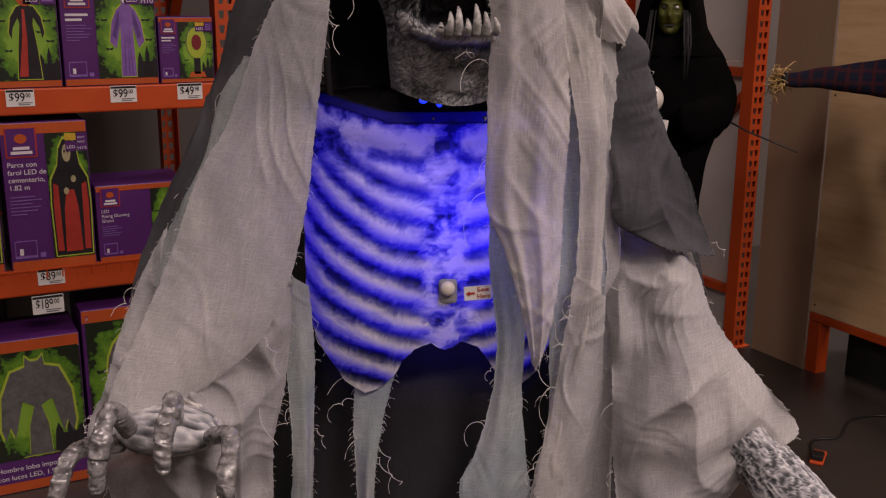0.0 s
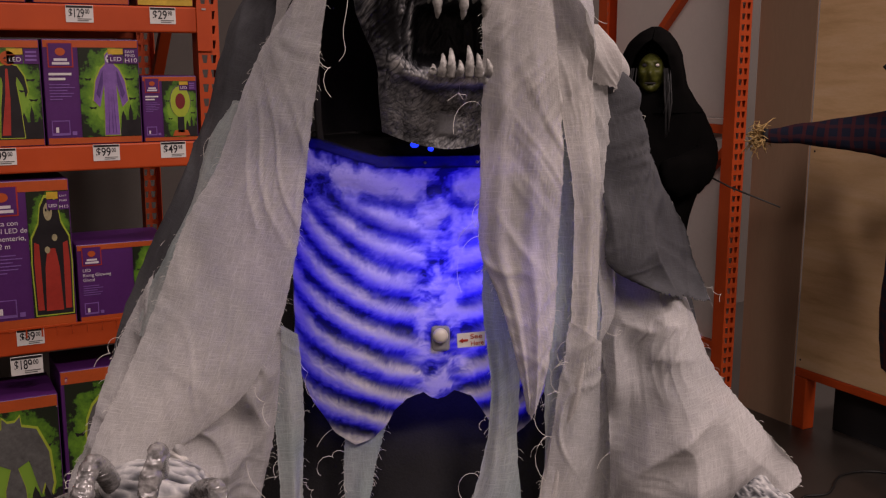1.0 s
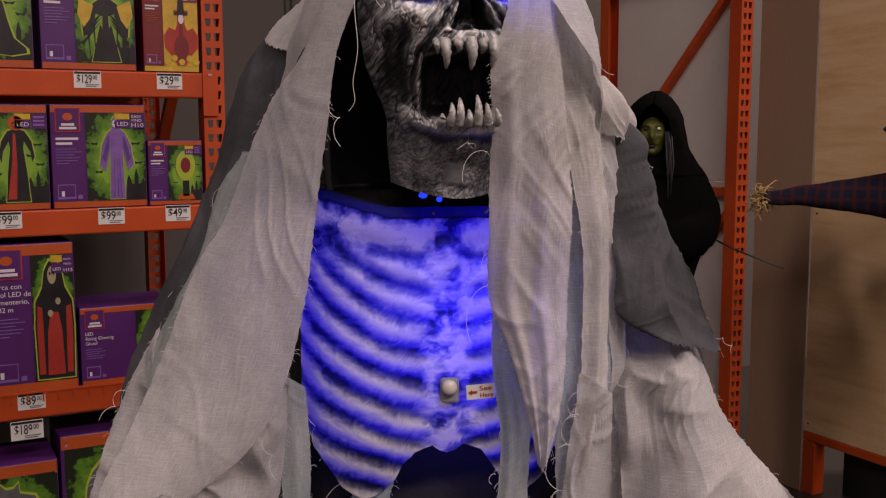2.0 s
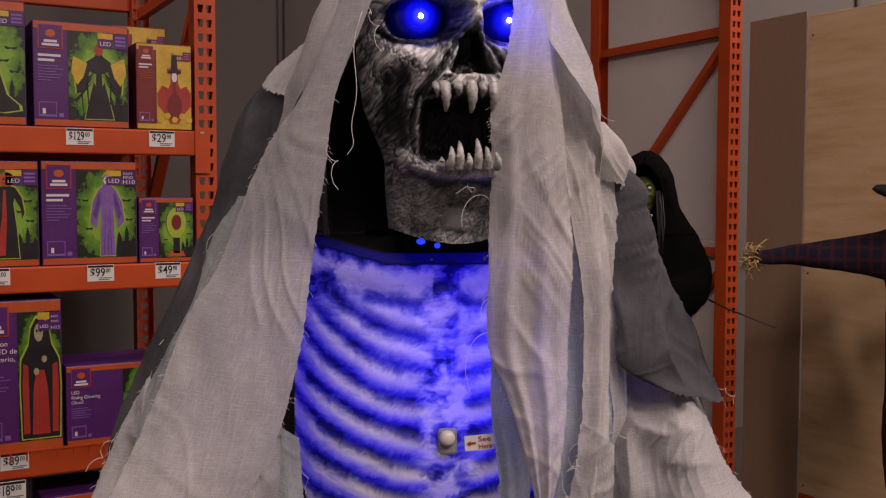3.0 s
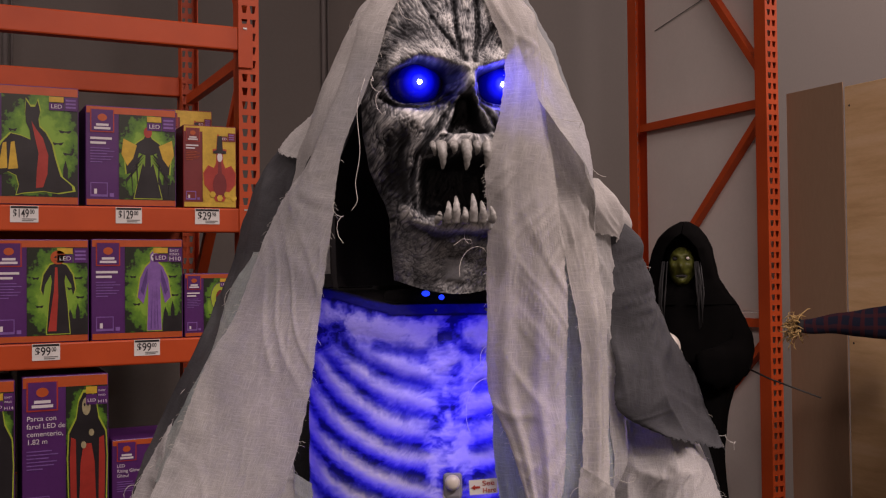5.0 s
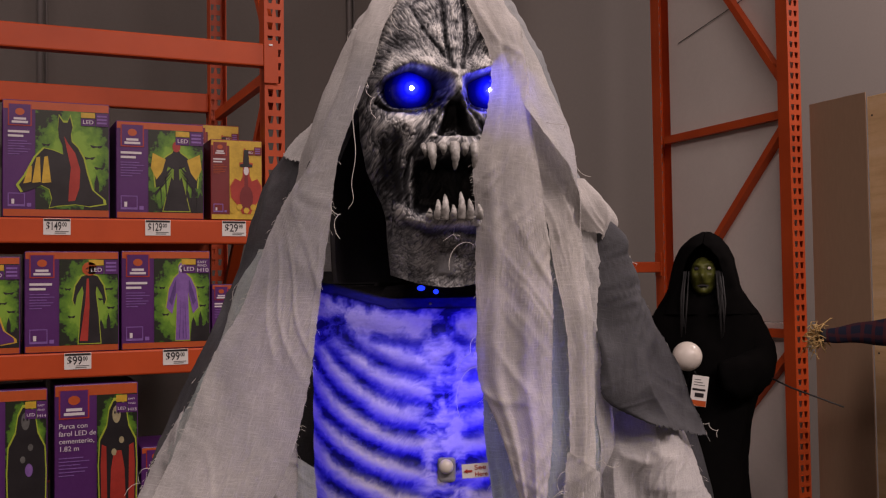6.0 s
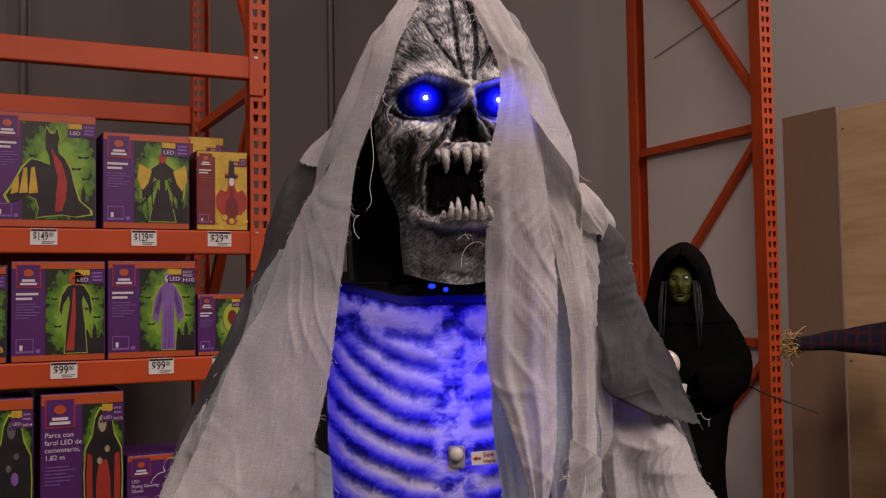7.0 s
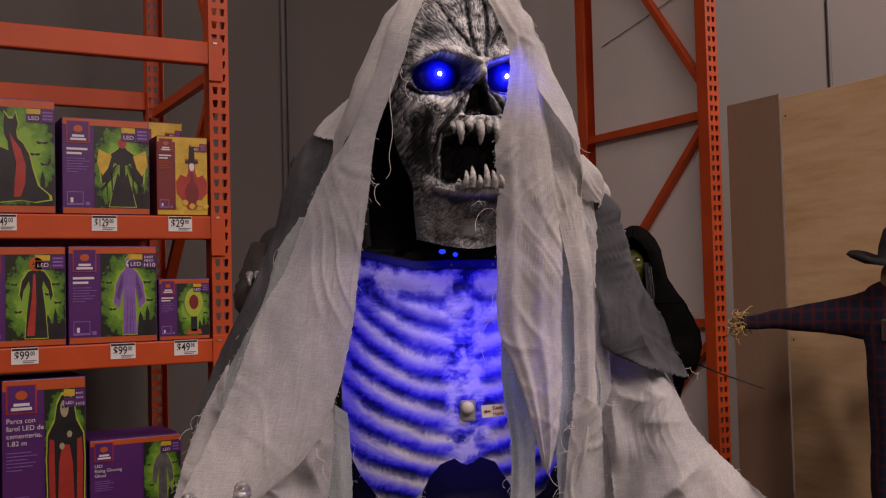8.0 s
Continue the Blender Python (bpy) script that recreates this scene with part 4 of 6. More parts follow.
def skull_face(s, z, wide):
    """How far the face stands out at the side distance s and the height z, and its paint."""
    a = abs(s)
    f = curve_at(HEAD_R, z) * math.sqrt(max(0.0, 1 - (s / wide) ** 2))
    paint = 0.66
    brow = 1.806 + 0.36 * max(min(a, 0.038) - 0.008, 0) - 0.42 * max(a - 0.040, 0)
    ridge = gauss(z - brow - 0.003, 0.0085) * min(1, (a + 0.004) / 0.010) * (1 if a < 0.062 else 0.4)
    f += 0.009 * ridge
    paint += 0.12 * ridge
    upper = brow - 0.004
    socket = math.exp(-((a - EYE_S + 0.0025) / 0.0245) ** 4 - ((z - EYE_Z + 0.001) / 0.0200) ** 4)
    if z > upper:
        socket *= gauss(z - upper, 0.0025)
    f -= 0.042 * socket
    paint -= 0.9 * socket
    bag = math.hypot((a - 0.038) / 1.2, z - EYE_Z)
    under = 1 if z < EYE_Z - 0.004 else 0
    f += 0.006 * gauss(bag - 0.0225, 0.003) * under
    paint += 0.22 * gauss(bag - 0.0225, 0.0028) * under
    f += 0.017 * gauss(a, 0.008) * gauss(z - 1.795, 0.015)
    paint += 0.25 * gauss(a, 0.008) * gauss(z - 1.797, 0.012)
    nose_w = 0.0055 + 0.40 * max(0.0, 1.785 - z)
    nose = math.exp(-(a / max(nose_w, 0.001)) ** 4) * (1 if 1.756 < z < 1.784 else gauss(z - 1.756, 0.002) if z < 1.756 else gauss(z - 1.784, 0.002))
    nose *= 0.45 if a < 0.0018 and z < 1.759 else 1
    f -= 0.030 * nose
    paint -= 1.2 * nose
    rim = gauss(a - nose_w - 0.002, 0.003) * (1 if 1.752 < z < 1.785 else 0)
    f += 0.003 * rim
    paint += 0.34 * rim
    f += 0.010 * gauss(a - 0.052, 0.015) * gauss(z - 1.767, 0.010)
    paint += 0.26 * gauss(a - 0.050, 0.02) * gauss(z - 1.769, 0.009)
    f -= 0.012 * gauss(a - 0.054, 0.014) * gauss(z - 1.722, 0.022)
    paint -= 0.18 * gauss(a - 0.058, 0.018) * gauss(z - 1.728, 0.022)
    gum = z - 1.746 - 0.0035 * math.cos(s * 330)
    f += 0.005 * gauss(a, 0.030) * gauss(gum, 0.010)
    paint += 0.16 * gauss(a, 0.028) * gauss(gum, 0.007)
    f += 0.010 * gauss(a, 0.034) * gauss(z - 1.683, 0.010)
    paint += 0.15 * gauss(a - 0.038, 0.009) * gauss(z - 1.694, 0.020) + 0.16 * gauss(a, 0.036) * gauss(z - 1.679, 0.007)
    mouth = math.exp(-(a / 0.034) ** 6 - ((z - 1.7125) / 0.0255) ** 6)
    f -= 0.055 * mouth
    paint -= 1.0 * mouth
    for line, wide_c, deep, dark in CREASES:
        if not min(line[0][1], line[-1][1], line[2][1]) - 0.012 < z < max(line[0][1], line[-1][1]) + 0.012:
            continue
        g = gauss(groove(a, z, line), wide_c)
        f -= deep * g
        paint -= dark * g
    # grey throat under the jaw line, with a small flat patch let into it
    throat = min(1, max(0, (1.676 + 0.35 * max(0, a - 0.02) - z) / 0.010))
    paint -= 0.05 * throat
    f -= 0.010 * throat
    patch = math.exp(-((s + 0.006) / 0.0085) ** 8 - ((z - 1.642) / 0.0095) ** 8)
    f += 0.0022 * patch
    return f, paint, patch


bm = bmesh.new()
paint_layer = bm.verts.layers.float.new("paint")


def grid_face(bm, rows, mat, smooth=True, closed=False):
    for a, b in zip(rows, rows[1:]):
        n = len(a)
        for k in range(n if closed else n - 1):
            f = bm.faces.new([a[k], a[(k + 1) % n], b[(k + 1) % n], b[k]])
            f.material_index, f.smooth = mat, smooth


rows = []
for z in np.linspace(1.622, 1.902, 330):
    wide, row = curve_at(HEAD_W, z), []
    for t in np.linspace(-1.45, 1.45, 280):
        s = wide * math.sin(t)
        f, paint, patch = skull_face(s, z, wide)
        p = Vector((s * 1.0, f, z))
        # wrinkles fan up the brow, run down the cheeks and crackle on the neck
        warp = noise.noise(Vector((s * 45, f * 30, z * 45)))
        fan = math.atan2(s, z - 1.775)
        reach = math.hypot(s, z - 1.775)
        brow_q = Vector((fan * 46 + warp * 1.8, 3.0, reach * 75))
        cheek_q = Vector((s * 230 + warp * 1.8 + (z - 1.73) * 110 * (1 if s > 0 else -1), 9.0, z * 75 + warp * 1.4))
        neck_q = Vector((s * 150 + warp * 2 + z * 120, f * 60, z * 330 - s * 140 + warp * 3))
        up = min(1, max(0, (z - 1.795) / 0.02))
        low = min(1, max(0, (1.685 - z) / 0.02))
        ridge = 0.0
        for q, share in ((brow_q, up), (cheek_q, (1 - up) * (1 - low)), (neck_q, low)):
            if share > 0:
                ridge += share * (0.72 - 0.75 * max(0.0, 1 - 4.2 * abs(noise.noise(q))) - 0.5 * max(0.0, 1 - 3.6 * abs(noise.noise(q * 1.9))) - 0.25 * max(0.0, 1 - 3 * abs(noise.noise(q * 3.7))))
        lump = noise.fractal(Vector((s * 60, f * 60, z * 60)), 1.0, 2.0, 3)
        fibre = noise.noise(cheek_q * 3.3) if up < 0.5 else noise.noise(brow_q * 2.4)
        plain_share = 1 - 0.9 * patch
        paint += plain_share * ((0.40 - 0.16 * low) * (ridge - 0.30) + (1 - 0.55 * low) * (0.30 * lump + 0.12 * fibre))
        f += plain_share * ((0.0020 - 0.0008 * low) * (ridge - 0.4) + 0.0015 * lump + 0.0005 * fibre)
        lift = 0.012 * (s / wide) ** 2 * min(1.0, max(0.0, (1.665 - z) / 0.04))
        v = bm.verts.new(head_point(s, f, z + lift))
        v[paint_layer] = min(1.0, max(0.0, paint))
        row.append(v)
    rows.append(row)
grid_face(bm, rows, 0)
# back of the head, inside the hood
ellipsoid(bm, (HEAD_X - 0.004, 0.012, 1.80), (0.064, 0.062, 0.085), 3)
tube(bm, [(HEAD_X, 0.05, 1.72), (HEAD_X, 0.06, 1.64), (HEAD_X, 0.09, 1.608)], [0.035, 0.038, 0.04], 14, 3)
# eyes with their diodes
for side in (-1, 1):
    c = head_point(side * (EYE_S - 0.0025), 0.0325, EYE_Z)
    before = len(bm.verts)
    ellipsoid(bm, c, (0.0232, 0.0225, 0.0218), 2, 28, 20)
    bm.verts.ensure_lookup_table()
    lit = head_point(side * (EYE_S - 0.001), 0.0548, EYE_Z - 0.002)
    for v in bm.verts[before:]:
        v[paint_layer] = max(0.0, 1 - (v.co - lit).length / 0.020) ** 0.8
    ellipsoid(bm, lit, (0.0021, 0.0016, 0.0021), 4, 12, 8)
# teeth: curved cones, upper and lower
for up, spots in ((True, ((-0.029, 0.010, 0.0028), (-0.023, 0.021, 0.0042), (-0.014, 0.009, 0.0034), (-0.004, 0.022, 0.0044), (0.005, 0.010, 0.0032), (0.014, 0.020, 0.0042), (0.024, 0.012, 0.003))),
                  (False, ((-0.026, 0.008, 0.003), (-0.019, 0.016, 0.0034), (-0.013, 0.020, 0.0036), (-0.006, 0.011, 0.0030), (0.001, 0.022, 0.0036), (0.009, 0.016, 0.0034), (0.018, 0.012, 0.003)))):
    for s, length, wide in spots:
        f = 0.082 * math.sqrt(1 - (s / 0.062) ** 2) + 0.003
        z0 = 1.7455 if up else 1.682
        d = -1 if up else 1
        pts = [head_point(s, f - 0.003, z0), head_point(s, f + 0.0015, z0 + d * length * 0.4), head_point(s * 0.97, f, z0 + d * length * 0.75), head_point(s * 0.96, f - 0.003, z0 + d * length)]
        line = spline([tuple(p) for p in pts], 12)
        tube(bm, [tuple(p) for p in line], [wide * (1.15 - 0.95 * (k / 11) ** 1.4) * (1 + 0.08 * math.sin(k * 2.1 + s * 900)) for k in range(12)], 10, 1)

# chest shell
CHEST_YAW = math.radians(9)


def chest_point(s, f, z):
    c, d = math.cos(CHEST_YAW), math.sin(CHEST_YAW)
    return Vector((-0.016 + s * c + f * d, 0.10 + s * d - f * c, z))


LOW_EDGE = [(0.0, 1.394), (0.006, 1.396), (0.014, 1.402), (0.030, 1.396), (0.042, 1.378), (0.056, 1.356), (0.074, 1.349), (0.092, 1.358), (0.110, 1.382), (0.128, 1.42)]
TOP_EDGE = [(0.0, 1.612), (0.05, 1.612), (0.10, 1.626), (0.128, 1.63)]
CHEST_W, CHEST_R, PITCH = 0.126, 0.100, 0.0262
rows = []
for v01 in np.linspace(0, 1, 230):
    row = []
    for t in np.linspace(-1.5, 1.5, 200):
        s = CHEST_W * math.sin(t)
        a = abs(s)
        z0, z1 = curve_at(LOW_EDGE, a), curve_at(TOP_EDGE, a)
        z = z0 + (z1 - z0) * v01
        f = CHEST_R * math.sqrt(max(0.0, 1 - (s / CHEST_W) ** 2)) ** 0.8
        f *= 1.0 - 0.16 * max(0.0, (z - 1.56) / 0.07) ** 2 - 0.10 * max(0.0, (1.42 - z) / 0.07)
        slope = float(np.interp(z, [1.36, 1.45, 1.60], [0.025, 0.046, 0.082]))
        wob = 0.003 * noise.noise(Vector((s * 22, 7.0, z * 25)))
        brush = 0.0010 * noise.noise(Vector((s * 330, 2.0, z * 60))) + 0.0010 * noise.noise(Vector((s * 120, 5.0, z * 90)))
        phase = (z + wob + brush - slope * (a / CHEST_W) ** 2.1 - 1.3925) / PITCH
        rib = 0.5 + 0.5 * math.cos(2 * math.pi * phase)
        rib = rib ** 0.85
        breast = 1 / (1 + math.exp(-(a - 0.020 - 0.003 * math.sin(z * 190)) / 0.0035))
        upper = 1 / (1 + math.exp(-(1.575 - z - 0.10 * max(0, a - 0.04)) / 0.006))
        lump = noise.fractal(Vector((s * 45, 1.0, z * 45)), 1.0, 2.0, 4)
        strand = noise.fractal(Vector((s * 60 + 4 * lump, 3.0, z * 190)), 0.9, 2.0, 3)
        m = breast * upper
        f += m * (0.007 * rib - 0.003) + (1 - breast) * (0.001 + 0.0025 * lump) + 0.0006 * strand
        clav = gauss(z - 1.592 - 0.16 * (a - 0.06), 0.0105) * (1 if a > 0.012 else 0.2)
        f += 0.004 * clav * (1 - upper)
        fade = min(1.0, max(0.0, (z - 1.50) / 0.07)) * gauss(a - 0.03, 0.03)
        ribs = 0.13 + 0.30 * fade + (0.82 - 0.22 * fade) * rib + 0.20 * strand + 0.20 * lump
        plate = 0.60 + 0.9 * lump + 0.35 * strand
        hair = noise.fractal(Vector((s * 230 + 6 * lump, 4.0, z * 55)), 0.9, 2.0, 3)
        top = 0.24 + 0.66 * clav + 0.8 * lump + 0.30 * hair
        paint = upper * (breast * ribs + (1 - breast) * plate) + (1 - upper) * top
        if z > z1 - 0.010:
            paint = 0.05
            f += 0.002
        v = bm.verts.new(chest_point(s, f, z))
        v[paint_layer] = min(1.0, max(0.0, paint))
        row.append(v)
    rows.append(row)
grid_face(bm, rows, 5)
# unseen black back and lid, added to keep the chest lamps' light from leaking
back = []
for row in (rows[0], rows[60], rows[120], rows[180], rows[226]):
    a, b = row[2].co.copy(), row[-3].co.copy()
    back.append([bm.verts.new(a.lerp(b, k / 16) + Vector((0, 0.075 * math.sin(math.pi * k / 16) ** 0.5, 0.0))) for k in range(17)])
grid_face(bm, back, 3)
front = [bm.verts.new(v.co + Vector((0, 0.004, -0.001))) for v in rows[226][2:-2:6]]
rear = [bm.verts.new(back[-1][0].co.lerp(back[-1][-1].co, k / (len(front) - 1)) + Vector((0, 0.09, 0))) for k in range(len(front))]
grid_face(bm, [front, rear], 3)
for s in (-0.012, 0.034):
    deep = CHEST_R * (1 - (s / CHEST_W) ** 2) ** 0.4 * (1 - 0.16 * (0.047 / 0.07) ** 2)
    ellipsoid(bm, chest_point(s, deep + 0.003, 1.6065), (0.0016, 0.0012, 0.0016), 9, 10, 6)
# blue diodes on the collar
ellipsoid(bm, (-0.022, 0.010, 1.6215), (0.0038, 0.003, 0.0026), 6, 12, 8)
ellipsoid(bm, (-0.008, 0.012, 1.618), (0.0026, 0.003, 0.0024), 6, 12, 8)
tube(bm, [(-0.06, 0.06, 1.612), (-0.02, 0.045, 1.615), (0.03, 0.045, 1.615), (0.06, 0.06, 1.61)], 0.012, 10, 3)

# claws: hooked fingers with knuckles, palm, forearm
for base, knuckle, tip, r in (((-0.262, -0.095, 1.352), (-0.262, -0.140, 1.392), (-0.268, -0.168, 1.336), 0.0095),
                              ((-0.228, -0.090, 1.358), (-0.213, -0.140, 1.402), (-0.216, -0.166, 1.352), 0.0090),
                              ((-0.200, -0.090, 1.348), (-0.170, -0.138, 1.370), (-0.168, -0.165, 1.310), 0.0090),
                              ((-0.275, -0.090, 1.340), (-0.294, -0.138, 1.356), (-0.310, -0.160, 1.300), 0.0085)):
    line = spline([base, knuckle, tuple((a + b) / 2 + c for a, b, c in zip(knuckle, tip, (0, -0.012, 0.004))), tip], 22)
    radii = [r * (0.90 + 0.14 * abs(math.sin(i * 0.31)) if i < 12 else 1.08 - 0.045 * (i - 12)) for i in range(22)]
    radii = [q * 0.84 for q in radii]
    radii[-1] = r * 0.35
    line, radii = spline(line, 70), [float(x[0]) for x in spline([(q,) for q in radii], 70)]
    before = len(bm.verts)
    tube(bm, [tuple(p) for p in line], radii, 28, 7)
    bm.verts.ensure_lookup_table()
    for v in bm.verts[before:]:
        fold = 1 - 2.2 * abs(noise.noise(Vector((v.co.x * 90, v.co.y * 90, v.co.z * 210)))) - 0.8 * abs(noise.noise(v.co * 330))
        v.co.y -= 0.0034 * (fold - 0.4)
        v.co.z += 0.0018 * (fold - 0.4)
ellipsoid(bm, (-0.235, -0.075, 1.348), (0.046, 0.035, 0.019), 8, 24, 14)
tube(bm, [(-0.235, -0.06, 1.345), (-0.22, 0.02, 1.36), (-0.19, 0.08, 1.45)], [0.03, 0.028, 0.035], 14, 8)
arm = spline([(0.205, 0.0, 1.37), (0.262, -0.052, 1.330), (0.292, -0.098, 1.302), (0.316, -0.143, 1.268), (0.334, -0.18, 1.22)], 150)
before = len(bm.verts)
tube(bm, [tuple(p) for p in arm], [0.018 + 0.012 * math.sin(i * 0.0103) for i in range(150)], 96, 0)
bm.verts.ensure_lookup_table()
for n, v in enumerate(bm.verts[before:]):
    i, k = divmod(n, 96)
    axis, t = Vector(arm[min(i, 149)]), 2 * math.pi * (k % 96) / 96
    ring = Vector((math.cos(t), math.sin(t), i * 0.045))
    warp = noise.noise(ring * 1.7)
    web = max(0.0, 1 - 4.0 * abs(noise.noise(Vector((ring.x * 4.6 + warp, ring.y * 4.6, ring.z * 1.6 + 2 * warp)))))
    fine = max(0.0, 1 - 3.0 * abs(noise.noise(Vector((ring.x * 4.2 + warp * 2, ring.y * 4.2 + warp, ring.z * 11.0 + 5 * warp)))))
    lift = max(web, 0.75 * fine)
    v[paint_layer] = min(1.0, 0.30 + 0.62 * lift)
    v.co += (v.co - axis).normalized() * (0.0018 * web + 0.0011 * fine - 0.001)
before = len(bm.verts)
ellipsoid(bm, (-0.235, -0.082, 1.352), (0.044, 0.034, 0.018), 0, 60, 40)
bm.verts.ensure_lookup_table()
for v in bm.verts[before:]:
    fold = 1 - 2.2 * abs(noise.noise(Vector((v.co.x * 40, v.co.y * 150, v.co.z * 120)))) - 0.5 * abs(noise.noise(v.co * 260))
    v[paint_layer] = min(1.0, max(0.0, 0.68 + 0.40 * (fold - 0.35)))
    v.co.z += 0.0026 * (fold - 0.4)
for side in (-1, 1):
    tube(bm, [(side * 0.075, 0.12, 0.9), (side * 0.08, 0.11, 0.45), (side * 0.085, 0.10, 0.02)], [0.06, 0.045, 0.04], 12, 3)
bm.normal_update()
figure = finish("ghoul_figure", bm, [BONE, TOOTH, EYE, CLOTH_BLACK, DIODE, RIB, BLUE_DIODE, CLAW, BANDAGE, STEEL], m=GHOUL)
tagged(figure, "tall grey skull-faced ghoul figure with blue eyes and glowing ribcage", "figure")
lamp("POINT", "chest_light", GHOUL @ pose(0.008, 0.078, 1.522), 0.66, (0.10, 0.07, 1.0), 0.02)
lamp("POINT", "chest_light", GHOUL @ pose(-0.005, 0.085, 1.455), 0.10, (0.10, 0.07, 1.0), 0.02)

for side in (-1, 1):
    lamp("POINT", "eye_light", GHOUL @ Matrix.Translation(head_point(side * EYE_S, 0.061, EYE_Z - 0.004)), 0.005 if side < 0 else 0.050, (0.06, 0.05, 1.0), 0.004)

# sensor button and sticker on the chest
button = thing("sensor_button", GHOUL, "small round grey sensor button in the chest", "button")
part("housing", slab((-0.008, -0.0022, 1.440), (0.009, 0.004, 1.463), bevel=0.003), SENSOR, button)
part("dome", ellipsoid(bmesh.new(), (0.0005, -0.005, 1.4555), (0.0068, 0.005, 0.0068), 0, 20, 12), BALL, button)
sticker = thing("sticker", GHOUL @ pose(0.0275, -0.0030, 1.4515, 0, -3, 9), "white sticker with red lettering on the ribs", "sticker")
part("paper", slab((-0.0125, -0.0006, -0.0065), (0.0125, 0, 0.0065)), TAG_WHITE, sticker)
writing("lettering", "See", 0.0062, RED_INK, sticker, -0.001, 0.0010, -0.0010, 0.011)
writing("lettering", "Here", 0.0062, RED_INK, sticker, -0.001, -0.0052, -0.0010, 0.012)
panel("arrow", [(-0.0108, 0.0), (-0.0075, 0.0022), (-0.0075, 0.0009), (-0.0030, 0.0009), (-0.0030, -0.0009), (-0.0075, -0.0009), (-0.0075, -0.0022)], 0.0008, RED_INK, sticker)

# charcoal robe under the shroud
robe = thing("robe", GHOUL, "long charcoal cloth robe hanging to the floor under the shroud", "robe")
bm = bmesh.new()
ROBE = [(0.0, 0.26, 0.20, 0.08), (0.4, 0.24, 0.17, 0.09), (0.9, 0.20, 0.14, 0.10), (1.2, 0.17, 0.10, 0.11), (1.34, 0.155, 0.075, 0.115), (1.40, 0.150, 0.045, 0.150), (1.50, 0.150, 0.04, 0.165), (1.60, 0.125, 0.04, 0.155), (1.64, 0.06, 0.03, 0.12)]
rings = []
for z in np.linspace(0.004, 1.64, 90):
    a, b, c = [float(np.interp(z, [r[0] for r in ROBE], [r[k] for r in ROBE])) for k in (1, 2, 3)]
    deep = 0.012 * min(1, max(0, (1.5 - z) / 0.4))
    ring = []
    for k in range(96):
        t = 2 * math.pi * k / 96
        w = 1 + (deep / 0.12) * (math.sin(9 * t + 1.5 * math.sin(z * 3)) + 0.6 * noise.noise(Vector((4 * math.cos(t), 4 * math.sin(t), z * 5))))
        ring.append(bm.verts.new((a * w * math.cos(t), c + b * w * math.sin(t), z)))
    rings.append(ring)
grid_face(bm, rings, 0, True, True)
part("gown", bm, ROBE_DARK, robe, "charcoal gown")


def threads(name, edge_pts, out, mat, parent, count, length, seed):
    """Torn hem: a fine short fringe and a few long curled strands, one mesh."""
    rng = random.Random(seed)
    bm = bmesh.new()
    for k in range(count * 2):
        i = rng.randrange(len(edge_pts))
        p, o = Vector(edge_pts[i]), Vector(out[i])
        n = rng.choice((0.0012, 0.002, 0.003, 0.0055))
        d = (o + Vector((rng.uniform(-0.4, 0.4), rng.uniform(-0.6, 0.2), rng.uniform(-1.0, 0.3)))).normalized()
        tube(bm, [p - d * 0.001, p + d * n * 0.5, p + d * n + Vector((0, 0, -n * 0.3))], 0.00014, 3, 0, False)
    for k in range(max(3, count // 8)):
        i = rng.randrange(len(edge_pts))
        p, o = Vector(edge_pts[i]), Vector(out[i])
        n = length * rng.uniform(1.2, 4.5)
        d = (o * 0.8 + Vector((rng.uniform(-0.5, 0.5), rng.uniform(-0.8, 0.0), rng.uniform(-0.8, 0.2)))).normalized()
        a, turns, size = rng.uniform(0, 6.28), rng.uniform(0.6, 2.2), n * rng.uniform(0.10, 0.22)
        pts = []
        for q in range(15):
            t = q / 14
            curl = Vector((math.cos(a + 6.28 * turns * t) - math.cos(a), 0.4 * math.sin(a + 5 * t), math.sin(a + 6.28 * turns * t) - math.sin(a))) * size * t ** 0.5
            pts.append(p + d * (n * 0.7 * t) + Vector((0, 0, -n * 0.7 * t * t)) + curl)
        tube(bm, pts, 0.00024, 4, 0, False)
    return tagged(part(name, bm, mat, parent), kind="stuff")


